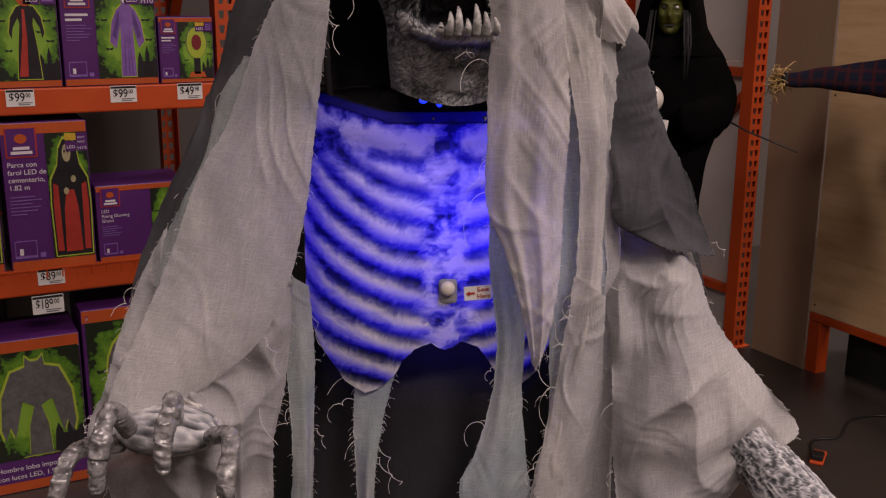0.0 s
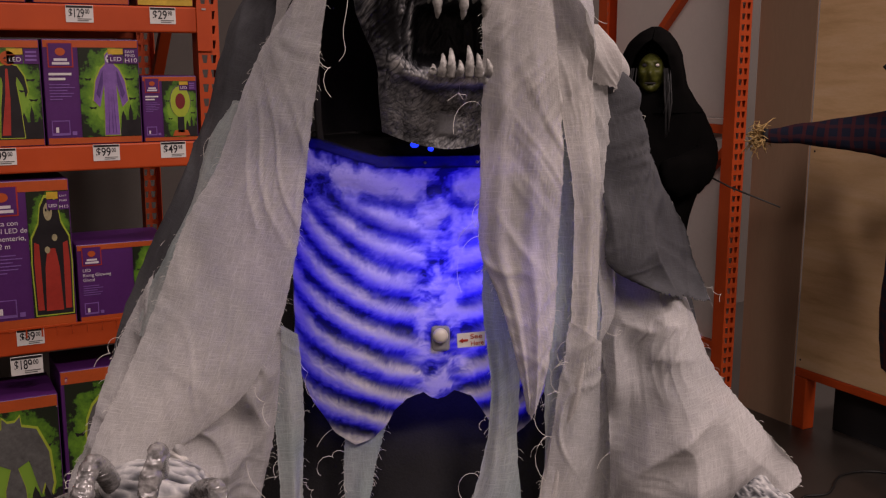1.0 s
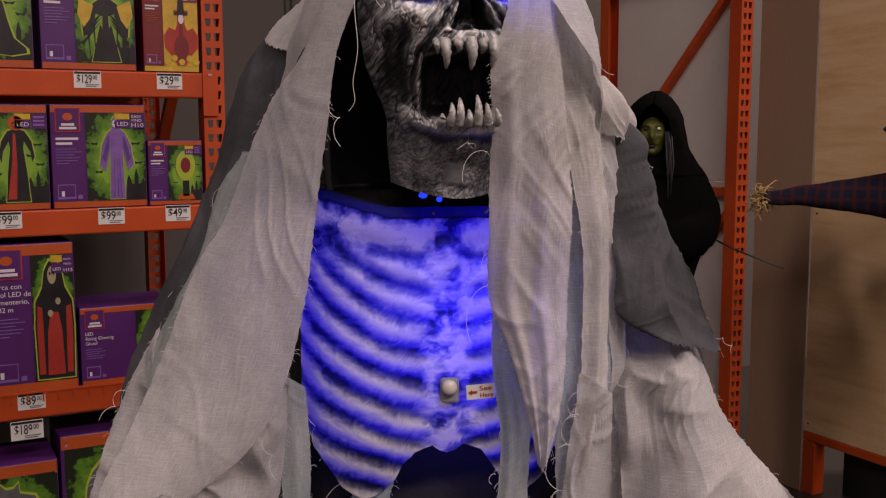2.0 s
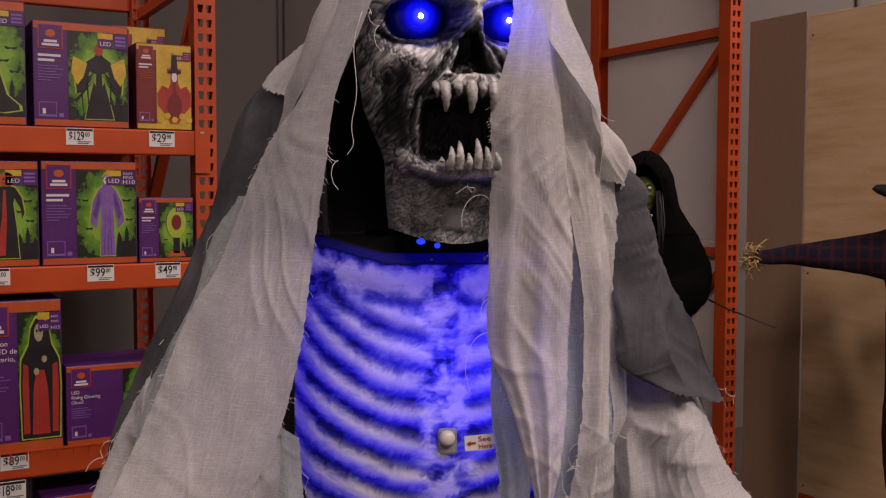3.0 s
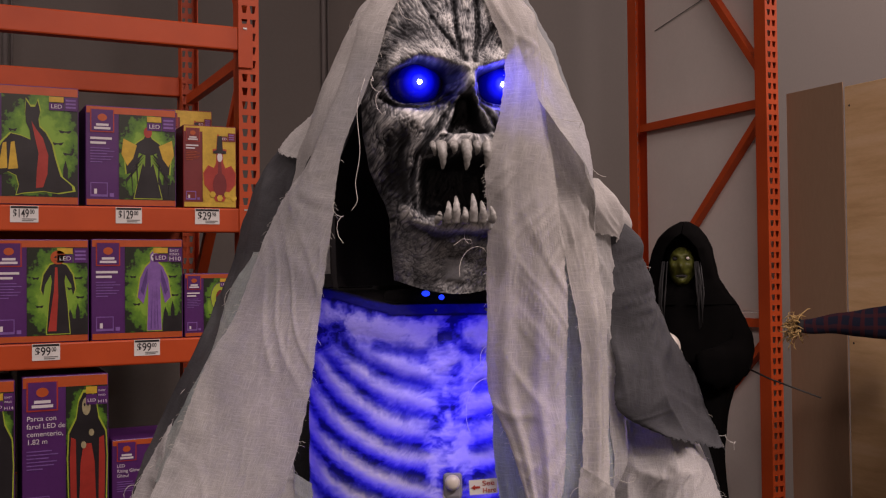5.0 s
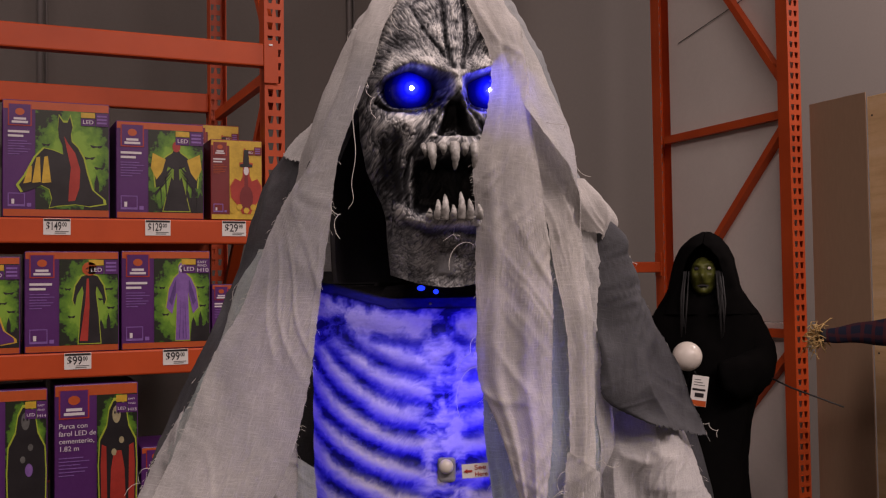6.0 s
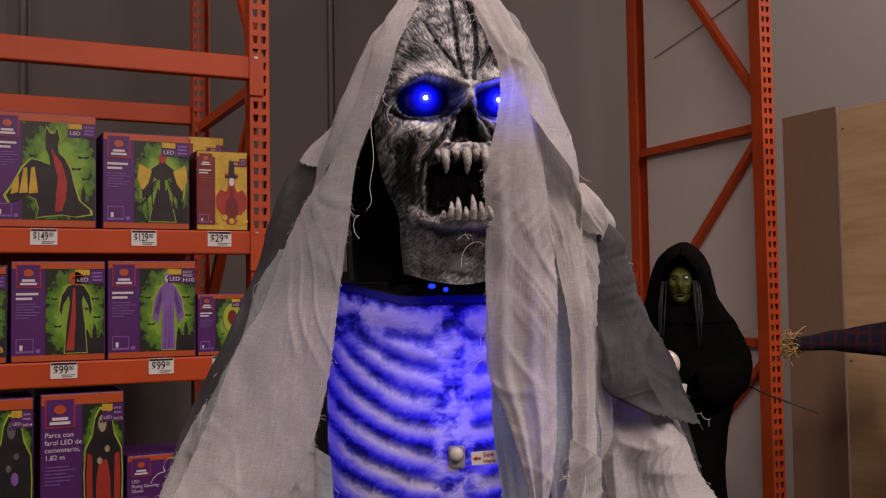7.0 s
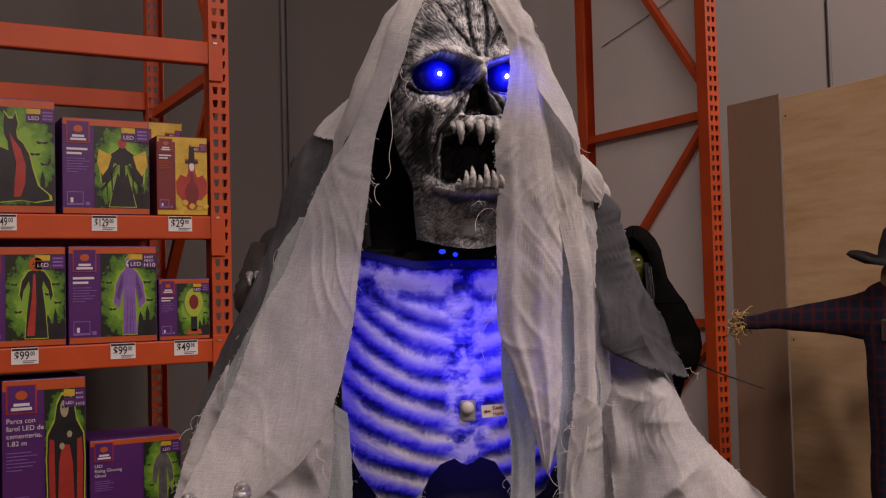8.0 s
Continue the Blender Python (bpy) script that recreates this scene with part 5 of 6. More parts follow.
def cloth(name, rows, mat, parent, label="", seed=0, folds=3, depth=0.006, bulge=0.01, fray=0.0006, thick=None, n=90, across=60, hang=0, length=0.010, lean=0.25, pull=1.0, drape=0.0):
    """A hanging piece of cloth between two edges. rows, from top to bottom: left (x, nearness, z) and right (x, nearness, z)."""
    rng = random.Random(seed)
    P = spline(rows, n)
    bm = bmesh.new()
    uv = bm.loops.layers.uv.new("UVMap")
    ph = [rng.uniform(0, 6.28) for _ in range(8)]
    drift = [rng.uniform(-2.0, 2.0) for _ in range(4)]
    grid, left, right, lo, ro = [], [], [], [], []
    down = 0.0
    place = {}
    for i, r in enumerate(P):
        a, b = Vector((r[0], -r[1], r[2])), Vector((r[3], -r[4], r[5]))
        wide = (b - a).length
        if i:
            down += (a - last).length
        last = a.copy()
        t = i / (n - 1)
        side = (b - a).normalized() if wide > 1e-5 else Vector((1, 0, 0))
        out = Vector((side.y, -side.x, 0))
        out = out.normalized() if out.length > 0.1 else Vector((0, -1, 0))
        row = []
        for k in range(across):
            s = k / (across - 1)
            grow = 0.35 + 0.65 * t
            w = 0.0
            for j in range(3):
                w += math.sin(2 * math.pi * (folds * (0.6 + 0.5 * j)) * s + ph[j] + drift[j] * t * 2 + 0.8 * math.sin(3 * t + ph[j + 3])) / (1 + j)
            p = a.lerp(b, s)
            lump = noise.fractal(Vector((p.x * 16 + seed, p.z * 9, seed * 1.7)), 1.0, 2.0, 3)
            warp = noise.noise(Vector((p.x * 14, p.z * 10, seed)))
            # short pulled creases in three directions, each coming and going
            crease = 0.0
            for q, (turn_q, spread, share) in enumerate(((lean, 38.0, 1.0), (lean + 0.45, 80.0, 0.40), (lean - 0.8, 52.0, 0.55))):
                ca, sa = math.cos(turn_q), math.sin(turn_q)
                u, w2 = p.x * ca - p.z * sa, p.x * sa + p.z * ca
                mask = min(1.0, max(0.0, 0.16 + 2.6 * noise.noise(Vector((p.x * 13 + q * 7.7, p.z * 11, seed * 0.7 + q)))))
                if mask > 0:
                    crease += share * mask * max(0.0, 1 - 5.0 * abs(noise.noise(Vector((u * spread + 1.6 * warp, w2 * 3.2 + 0.6 * warp, 3.1 + seed + q * 4))))) ** 1.6
            fall = 0.0
            if drape:
                ca, sa = math.cos(lean * 0.6), math.sin(lean * 0.6)
                u, w2 = p.x * ca - p.z * sa, p.x * sa + p.z * ca
                bend = noise.noise(Vector((p.x * 8, p.z * 8, seed + 2.0)))
                fall = drape * (0.5 - 2.0 * abs(noise.noise(Vector((u * 21 + 1.2 * bend, w2 * 6 + 0.8 * bend, seed * 1.3)))))
                fall += 0.35 * drape * (0.5 - 2.0 * abs(noise.noise(Vector((w2 * 24 + bend, u * 15, seed * 2.1)))))
            edge = math.sin(math.pi * s) ** 0.5
            off = bulge * math.sin(math.pi * s) + depth * 0.5 * w * grow * edge + depth * 1.0 * lump + pull * (0.0021 + depth * 0.14) * crease + fall * edge
            p = p + out * off
            if k in (0, across - 1):
                p = p + side * (rng.uniform(-1, 1) * fray) + Vector((0, 0, rng.uniform(-1, 1) * fray))
                (left if k == 0 else right).append(p.copy())
                (lo if k == 0 else ro).append(-side if k == 0 else side)
            if i == n - 1:
                p.z += rng.uniform(-1, 1) * fray * 3
            v = bm.verts.new(p)
            place[v] = (s * wide, down)
            row.append(v)
        grid.append(row)
    grid_face(bm, grid, 0)
    for f in bm.faces:
        for lp in f.loops:
            lp[uv].uv = place[lp.vert]
    piece = part(name, bm, mat, parent, label)
    if thick:
        mod = piece.modifiers.new("thickness", "SOLIDIFY")
        mod.thickness = thick
    if hang:
        bottom = [tuple(v) for v in left[4:]] + [tuple(v) for v in right[4:]]
        threads("loose_threads", bottom, lo[4:] + ro[4:], THREAD, piece, hang, length, seed)
    return piece


THREAD = plain("cotton_thread", (0.58, 0.56, 0.52), 0.9, 0.0, 0.1, 0.1)

cloth("shoulder", [(-0.085, -0.06, 1.855, -0.050, 0.00, 1.85), (-0.120, -0.07, 1.795, -0.075, 0.01, 1.79), (-0.160, -0.07, 1.760, -0.100, 0.01, 1.74), (-0.187, -0.07, 1.722, -0.130, 0.01, 1.70), (-0.214, -0.06, 1.635, -0.150, 0.01, 1.63), (-0.240, -0.05, 1.573, -0.170, 0.01, 1.56), (-0.290, -0.03, 1.464, -0.210, 0.01, 1.46), (-0.300, -0.02, 1.36, -0.220, 0.00, 1.36)],
      CLOTH_GREY, robe, "slate grey shoulder cloth", 3, 2, 0.006, 0.012)
cloth("cape", [(0.112, -0.02, 1.722, 0.150, -0.06, 1.700), (0.136, -0.025, 1.68, 0.176, -0.075, 1.658), (0.140, -0.025, 1.62, 0.202, -0.075, 1.600), (0.144, -0.02, 1.555, 0.230, -0.070, 1.535), (0.148, -0.015, 1.515, 0.246, -0.055, 1.490), (0.190, -0.01, 1.492, 0.250, -0.04, 1.476)],
      CLOTH_GREY, robe, "slate grey cape end", 5, 1.6, 0.012, 0.014, hang=10, n=120, across=90, lean=0.9, pull=1.2, drape=0.014)
cloth("back_cloth", [(-0.09, -0.14, 1.76, 0.09, -0.14, 1.74), (-0.18, -0.14, 1.68, 0.16, -0.14, 1.66), (-0.27, -0.16, 1.5, 0.25, -0.16, 1.5), (-0.30, -0.18, 1.2, 0.30, -0.18, 1.2), (-0.32, -0.20, 0.4, 0.32, -0.2, 0.4), (-0.32, -0.20, 0.02, 0.32, -0.2, 0.02)], CLOTH_GREY, robe, "slate grey back cloth", 8, 6, 0.014, -0.03, n=60)

shroud = thing("gauze_shroud", GHOUL, "hooded shroud of torn pale gauze strips over the ghoul", "shroud")
# hood: drawn round the back of the head, open in front
bm = bmesh.new()
uv = bm.loops.layers.uv.new("UVMap")
HOOD = [(1.640, 0.142), (1.700, 0.136), (1.750, 0.126), (1.800, 0.108), (1.840, 0.094), (1.873, 0.078), (1.895, 0.058), (1.908, 0.038), (1.915, 0.012)]
OPEN_L = [(1.640, 1.75), (1.70, 1.45), (1.75, 1.05), (1.80, 0.75), (1.86, 0.58), (1.90, 0.40), (1.912, 0.2)]
OPEN_R = [(1.640, 1.75), (1.70, 1.35), (1.75, 1.0), (1.80, 0.75), (1.86, 0.60), (1.90, 0.40), (1.912, 0.2)]
rows, place = [], {}
for i, z in enumerate(np.concatenate([np.linspace(1.64, 1.88, 46), np.linspace(1.883, 1.915, 18)])):
    a, l, r = curve_at(HOOD, z), curve_at(OPEN_L, z), curve_at(OPEN_R, z)
    row = []
    for k in range(110):
        t = l + (2 * math.pi - l - r) * k / 109
        fold = 1 + 0.030 * math.sin(7 * t + 3 * z * 8) * min(1, (1.92 - z) / 0.08) + 0.03 * noise.fractal(Vector((3 * math.sin(t), 3 * math.cos(t), z * 22)), 1.0, 2.0, 3)
        v = bm.verts.new((-0.004 - a * fold * math.sin(t), 0.012 - (a * 1.02 if abs(math.sin(t)) > 2 else a * 0.98) * fold * math.cos(t), z))
        place[v] = (t * 0.1, z)
        row.append(v)
    rows.append(row)
grid_face(bm, rows, 0)
for f in bm.faces:
    for lp in f.loops:
        lp[uv].uv = place[lp.vert]
part("hood", bm, CLOTH_LIGHT, shroud, "pale gauze hood")
bm = bmesh.new()
rows = []
for z in np.linspace(1.628, 1.905, 30):
    a = curve_at([(1.60, 0.098), (1.64, 0.104), (1.73, 0.106), (1.80, 0.096), (1.84, 0.083), (1.873, 0.068), (1.905, 0.036)], z)
    rows.append([bm.verts.new((-0.004 - a * math.sin(t), 0.018 - a * 0.95 * math.cos(t), z)) for t in np.linspace(1.12, 2 * math.pi - 0.95, 60)])
grid_face(bm, rows, 0)
part("lining", bm, CLOTH_BLACK, shroud, "black hood lining")

cloth("veil_panel", [(-0.038, 0.030, 1.912, -0.026, 0.055, 1.893), (-0.070, 0.035, 1.860, -0.046, 0.066, 1.850), (-0.084, 0.035, 1.818, -0.058, 0.070, 1.812), (-0.116, 0.032, 1.742, -0.086, 0.066, 1.735), (-0.150, 0.030, 1.692, -0.095, 0.064, 1.68), (-0.182, 0.030, 1.612, -0.106, 0.062, 1.61), (-0.212, 0.032, 1.560, -0.114, 0.060, 1.55), (-0.236, 0.040, 1.495, -0.132, 0.056, 1.48), (-0.264, 0.055, 1.430, -0.158, 0.052, 1.425), (-0.284, 0.065, 1.388, -0.198, 0.056, 1.388), (-0.298, 0.075, 1.345, -0.250, 0.070, 1.352)],
      CLOTH_LIGHT, shroud, "broad pale gauze panel", 11, 1.0, 0.0030, 0.012, hang=70, n=170, across=100, lean=-0.35, pull=0.55)
cloth("front_strip", [(0.016, 0.055, 1.907, 0.052, 0.020, 1.902), (0.034, 0.068, 1.862, 0.070, 0.042, 1.858), (0.048, 0.068, 1.817, 0.078, 0.044, 1.82), (0.044, 0.072, 1.772, 0.084, 0.048, 1.775), (0.032, 0.074, 1.726, 0.092, 0.042, 1.715), (0.034, 0.064, 1.681, 0.097, 0.038, 1.66), (0.033, 0.052, 1.608, 0.100, 0.035, 1.607), (0.033, 0.036, 1.540, 0.099, 0.030, 1.54), (0.050, 0.030, 1.495, 0.098, 0.026, 1.48), (0.066, 0.028, 1.438, 0.089, 0.025, 1.42), (0.075, 0.026, 1.396, 0.080, 0.026, 1.390)],
      CLOTH_WARM, shroud, "wide cream gauze strip", 21, 2.8, 0.0050, 0.008, hang=60, n=180, across=100, lean=0.12, pull=1.5)
cloth("inner_strip", [(0.040, 0.030, 1.60, 0.075, 0.022, 1.60), (0.037, 0.022, 1.53, 0.070, 0.018, 1.53), (0.037, 0.016, 1.484, 0.068, 0.013, 1.48), (0.045, 0.012, 1.41, 0.071, 0.010, 1.43), (0.040, 0.014, 1.35, 0.069, 0.012, 1.356), (0.025, 0.018, 1.300, 0.075, 0.012, 1.29), (0.012, 0.022, 1.268, 0.080, 0.012, 1.253), (0.03, 0.02, 1.18, 0.08, 0.01, 1.18), (0.04, 0.0, 0.9, 0.085, 0.0, 0.9)],
      CLOTH_TEAL, shroud, "teal-stained gauze strip", 23, 1.6, 0.005, 0.004, hang=60)
cloth("side_strip", [(0.070, 0.03, 1.835, 0.090, 0.0, 1.82), (0.082, 0.03, 1.77, 0.108, 0.0, 1.755), (0.092, 0.022, 1.70, 0.126, -0.005, 1.705), (0.102, 0.012, 1.64, 0.134, -0.01, 1.64), (0.113, 0.006, 1.58, 0.139, -0.010, 1.58), (0.117, 0.004, 1.50, 0.141, -0.010, 1.50), (0.112, 0.006, 1.43, 0.137, 0.0, 1.43), (0.094, 0.010, 1.34, 0.118, 0.005, 1.34), (0.078, 0.012, 1.25, 0.113, 0.005, 1.245), (0.08, 0.01, 1.16, 0.1, 0.0, 1.16)],
      CLOTH_WARM, shroud, "narrow cream gauze strip", 27, 1.3, 0.006, 0.005, hang=60, n=100, lean=0.1, pull=1.5)
cloth("under_strip", [(0.085, 0.0, 1.70, 0.140, -0.03, 1.70), (0.085, 0.0, 1.62, 0.148, -0.03, 1.62), (0.088, 0.0, 1.52, 0.152, -0.03, 1.52), (0.092, 0.0, 1.43, 0.152, -0.03, 1.43), (0.095, 0.0, 1.3, 0.150, -0.03, 1.3), (0.1, 0.0, 1.0, 0.150, -0.03, 1.0)],
      CLOTH_TEAL, shroud, "teal-stained gauze layer", 29, 2.5, 0.006, 0.004, hang=30)
cloth("outer_strip", [(0.118, -0.01, 1.716, 0.140, -0.03, 1.71), (0.130, -0.015, 1.65, 0.150, -0.035, 1.65), (0.136, -0.018, 1.57, 0.157, -0.035, 1.57), (0.142, -0.018, 1.47, 0.160, -0.035, 1.47), (0.136, -0.01, 1.38, 0.160, -0.03, 1.38), (0.13, 0.0, 1.28, 0.158, -0.02, 1.28), (0.13, 0.0, 1.1, 0.155, -0.02, 1.1)],
      CLOTH_LIGHT, shroud, "pale gauze strip", 31, 1.2, 0.005, 0.004, hang=40, lean=0.1, pull=1.5)
cloth("hood_fall", [(0.045, -0.005, 1.912, 0.078, -0.055, 1.884), (0.074, -0.010, 1.862, 0.104, -0.06, 1.825), (0.090, -0.020, 1.79, 0.122, -0.06, 1.768), (0.100, -0.025, 1.725, 0.138, -0.06, 1.718)],
      CLOTH_MIST, shroud, "blue-grey back fall of the hood", 33, 1.0, 0.004, 0.008)
cloth("hood_side", [(-0.078, -0.02, 1.842, -0.056, 0.03, 1.838), (-0.112, -0.04, 1.806, -0.080, 0.025, 1.795), (-0.150, -0.05, 1.772, -0.112, 0.01, 1.752), (-0.160, -0.05, 1.758, -0.130, 0.0, 1.742)],
      CLOTH_LIGHT, shroud, "pale gauze hood fold", 35, 1.0, 0.004, 0.006)
cloth("knot", [(0.100, 0.0, 1.725, 0.140, -0.055, 1.722), (0.108, 0.004, 1.712, 0.160, -0.055, 1.702), (0.116, 0.0, 1.696, 0.169, -0.055, 1.682), (0.122, -0.012, 1.676, 0.160, -0.055, 1.660)],
      CLOTH_WARM, shroud, "gathered gauze knot", 37, 2.2, 0.011, 0.016)
cloth("right_sleeve", [(0.150, -0.09, 1.58, 0.205, -0.13, 1.56), (0.148, -0.075, 1.52, 0.226, -0.105, 1.50), (0.146, -0.035, 1.465, 0.236, -0.055, 1.46), (0.148, 0.0, 1.41, 0.244, 0.0, 1.425), (0.150, 0.02, 1.36, 0.276, 0.04, 1.385), (0.150, 0.035, 1.31, 0.303, 0.066, 1.350), (0.155, 0.045, 1.26, 0.268, 0.080, 1.328), (0.16, 0.04, 1.2, 0.235, 0.05, 1.25)],
      CLOTH_SHADED, shroud, "wide pale gauze sleeve", 41, 1.2, 0.008, 0.032, hang=30, n=160, across=130, lean=0.8, pull=0.9, drape=0.034)
cloth("left_sleeve", [(-0.222, -0.02, 1.56, -0.150, 0.0, 1.54), (-0.262, 0.0, 1.49, -0.140, 0.0, 1.47), (-0.287, 0.02, 1.43, -0.142, 0.0, 1.42), (-0.300, 0.05, 1.375, -0.150, 0.0, 1.36), (-0.312, 0.065, 1.335, -0.160, 0.01, 1.31), (-0.305, 0.04, 1.26, -0.165, 0.0, 1.24), (-0.29, 0.02, 1.1, -0.17, 0.0, 1.1)],
      CLOTH_SHADED, shroud, "wide pale gauze sleeve", 43, 1.2, 0.007, 0.024, hang=40, n=150, across=120, lean=-0.6, pull=1.0, drape=0.026)
cloth("left_shred", [(-0.172, 0.008, 1.660, -0.166, 0.02, 1.660), (-0.194, 0.0, 1.625, -0.174, 0.02, 1.625), (-0.214, 0.0, 1.57, -0.196, 0.02, 1.57), (-0.250, 0.005, 1.51, -0.222, 0.025, 1.51), (-0.268, 0.01, 1.46, -0.240, 0.03, 1.46)],
      CLOTH_TEAL, shroud, "teal-stained shred", 47, 1.5, 0.007, 0.006, hang=30)
cloth("lower_shred", [(-0.086, -0.022, 1.375, -0.046, -0.018, 1.375), (-0.088, -0.010, 1.33, -0.058, -0.01, 1.33), (-0.086, -0.004, 1.28, -0.066, -0.004, 1.28), (-0.084, 0.0, 1.22, -0.070, 0.0, 1.22)],
      CLOTH_TEAL, shroud, "torn gauze shred", 51, 1.0, 0.005, 0.003, hang=45)
cloth("left_tail", [(-0.155, -0.01, 1.47, -0.128, -0.02, 1.45), (-0.150, -0.01, 1.38, -0.124, -0.02, 1.38), (-0.148, -0.01, 1.30, -0.128, -0.02, 1.30), (-0.150, -0.01, 1.2, -0.132, -0.02, 1.2)],
      CLOTH_TEAL, shroud, "teal-stained gauze tail", 53, 1.2, 0.005, 0.004, hang=30)
cloth("left_fall", [(-0.205, 0.005, 1.47, -0.160, 0.01, 1.46), (-0.210, 0.005, 1.36, -0.167, 0.01, 1.36), (-0.214, 0.005, 1.25, -0.172, 0.01, 1.25), (-0.214, 0.0, 1.1, -0.174, 0.0, 1.1)],
      CLOTH_SHADED, shroud, "grey gauze fall", 57, 1.6, 0.006, 0.006, hang=20)
cloth("right_tail", [(0.112, 0.008, 1.47, 0.140, 0.0, 1.45), (0.104, 0.012, 1.40, 0.143, 0.002, 1.39), (0.094, 0.014, 1.33, 0.143, 0.004, 1.33), (0.082, 0.016, 1.268, 0.138, 0.006, 1.28), (0.085, 0.015, 1.18, 0.13, 0.005, 1.18)],
      CLOTH_LIGHT, shroud, "torn pale gauze tail", 61, 1.3, 0.006, 0.006, hang=50, lean=0.1, pull=1.5)

# one long thread hanging beside the face
bm = bmesh.new()
tube(bm, [tuple(p) for p in spline([(-0.066, -0.074, 1.800), (-0.072, -0.078, 1.775), (-0.070, -0.078, 1.740), (-0.074, -0.076, 1.715), (-0.073, -0.074, 1.700), (-0.078, -0.072, 1.692)], 30)], 0.0003, 5)
part("hanging_thread", bm, THREAD, shroud, "single loose thread")


# ---- figures standing behind ----
def robed(bm, rings, mat, seed, folds=7, deep=0.06, sides=48):
    """A draped body through rings (z, half width, half depth, x, y)."""
    P = spline(rings, 70)
    rows = []
    for z, a, b, x, y in P:
        row = []
        for k in range(sides):
            t = 2 * math.pi * k / sides
            w = 1 + deep * min(1, max(0.1, 1.6 - z)) * math.sin(folds * t + seed + math.sin(z * 4)) + 0.07 * noise.fractal(Vector((2 * math.cos(t) + seed, 2 * math.sin(t), z * 4)), 1.0, 2.0, 3)
            row.append(bm.verts.new((x + a * w * math.cos(t), y + b * w * math.sin(t), z)))
        rows.append(row)
    grid_face(bm, rows, mat, True, True)
    bm.faces.new(rows[-1]).material_index = mat


# witch with a crystal ball
WITCH = pose(2.948, 3.31, -0.002, 0, 0, -42)
HOOD_W = [(1.50, 0.200), (1.55, 0.172), (1.60, 0.146), (1.66, 0.133), (1.72, 0.118), (1.77, 0.094), (1.81, 0.058), (1.832, 0.018)]
HOOD_D = [(1.50, 0.135), (1.55, 0.132), (1.60, 0.135), (1.66, 0.145), (1.72, 0.146), (1.77, 0.128), (1.81, 0.085), (1.832, 0.028)]
HOOD_OPEN = [(1.50, 0.10), (1.55, 0.38), (1.60, 0.60), (1.66, 0.66), (1.72, 0.56), (1.76, 0.30), (1.78, 0.02)]
bm = bmesh.new()
robed(bm, [(0.003, 0.24, 0.20, 0, 0), (0.5, 0.17, 0.15, 0, 0), (1.0, 0.155, 0.14, 0, 0), (1.25, 0.20, 0.145, 0.01, 0), (1.42, 0.225, 0.13, 0.0, 0), (1.52, 0.195, 0.125, 0.0, 0.01), (1.57, 0.12, 0.10, 0.0, 0.02), (1.63, 0.075, 0.07, 0, 0.03), (1.74, 0.075, 0.06, 0, 0.03), (1.79, 0.02, 0.02, 0, 0.03)], 0, 1.0)
for inset in (0.0, 0.006):
    rows = []
    for z in np.linspace(1.50, 1.832, 40):
        a, b, gap = curve_at(HOOD_W, z) - inset, curve_at(HOOD_D, z) - inset, curve_at(HOOD_OPEN, z)
        row = []
        for t in np.linspace(gap, 2 * math.pi - gap, 56):
            w = 1 + 0.05 * noise.fractal(Vector((2.5 * math.sin(t), 2.5 * math.cos(t), z * 9)), 1.0, 2.0, 3) + 0.02 * math.sin(6 * t + 20 * z)
            row.append(bm.verts.new((a * w * math.sin(t) + 0.12 * max(0, z - 1.76), -b * w * math.cos(t) + 0.4 * max(0, z - 1.77), z)))
        rows.append(row)
    grid_face(bm, rows, 0)
# long sunken face: brow, hooked nose, cheekbones, jaw
before = len(bm.verts)
ellipsoid(bm, (0.0, -0.060, 1.650), (0.053, 0.056, 0.078), 1, 48, 40)
bm.verts.ensure_lookup_table()
for v in bm.verts[before:]:
    x, z = v.co.x, v.co.z
    if v.co.y < -0.06:
        push = 0.034 * gauss(x, 0.0105) * gauss(z - 1.652, 0.022) + 0.010 * gauss(z - 1.697, 0.008) * gauss(abs(x) - 0.022, 0.018)
        push += 0.012 * gauss(abs(x) - 0.034, 0.012) * gauss(z - 1.655, 0.012) + 0.018 * gauss(x, 0.018) * gauss(z - 1.588, 0.014)
        push -= 0.016 * gauss(abs(x) - 0.023, 0.011) * gauss(z - 1.680, 0.009) + 0.012 * gauss(z - 1.613, 0.005) * gauss(x, 0.026)
        push -= 0.010 * gauss(abs(x) - 0.036, 0.010) * gauss(z - 1.620, 0.018)
        v.co.y -= push + 0.002 * noise.noise(v.co * 90)
ellipsoid(bm, (0.0, -0.112, 1.613), (0.024, 0.006, 0.0045), 4, 16, 8)
for side in (-1, 1):
    ellipsoid(bm, (side * 0.024, -0.096, 1.681), (0.010, 0.009, 0.008), 4, 14, 8)
# pale bead put in for the white glow of one eye
ellipsoid(bm, (0.025, -0.103, 1.682), (0.0075, 0.005, 0.006), 3, 12, 8)
rng = random.Random(5)
for k in range(14):
    side = -1 if k % 2 else 1
    x = side * rng.uniform(0.050, 0.074)
    l = rng.uniform(0.16, 0.27)
    tube(bm, [(x, -0.10, 1.67), (x * 1.15, -0.145, 1.67 - l * 0.5), (x * 1.1 + rng.uniform(-0.015, 0.015), -0.150, 1.67 - l)], [0.003, 0.004, 0.001], 5, 2)
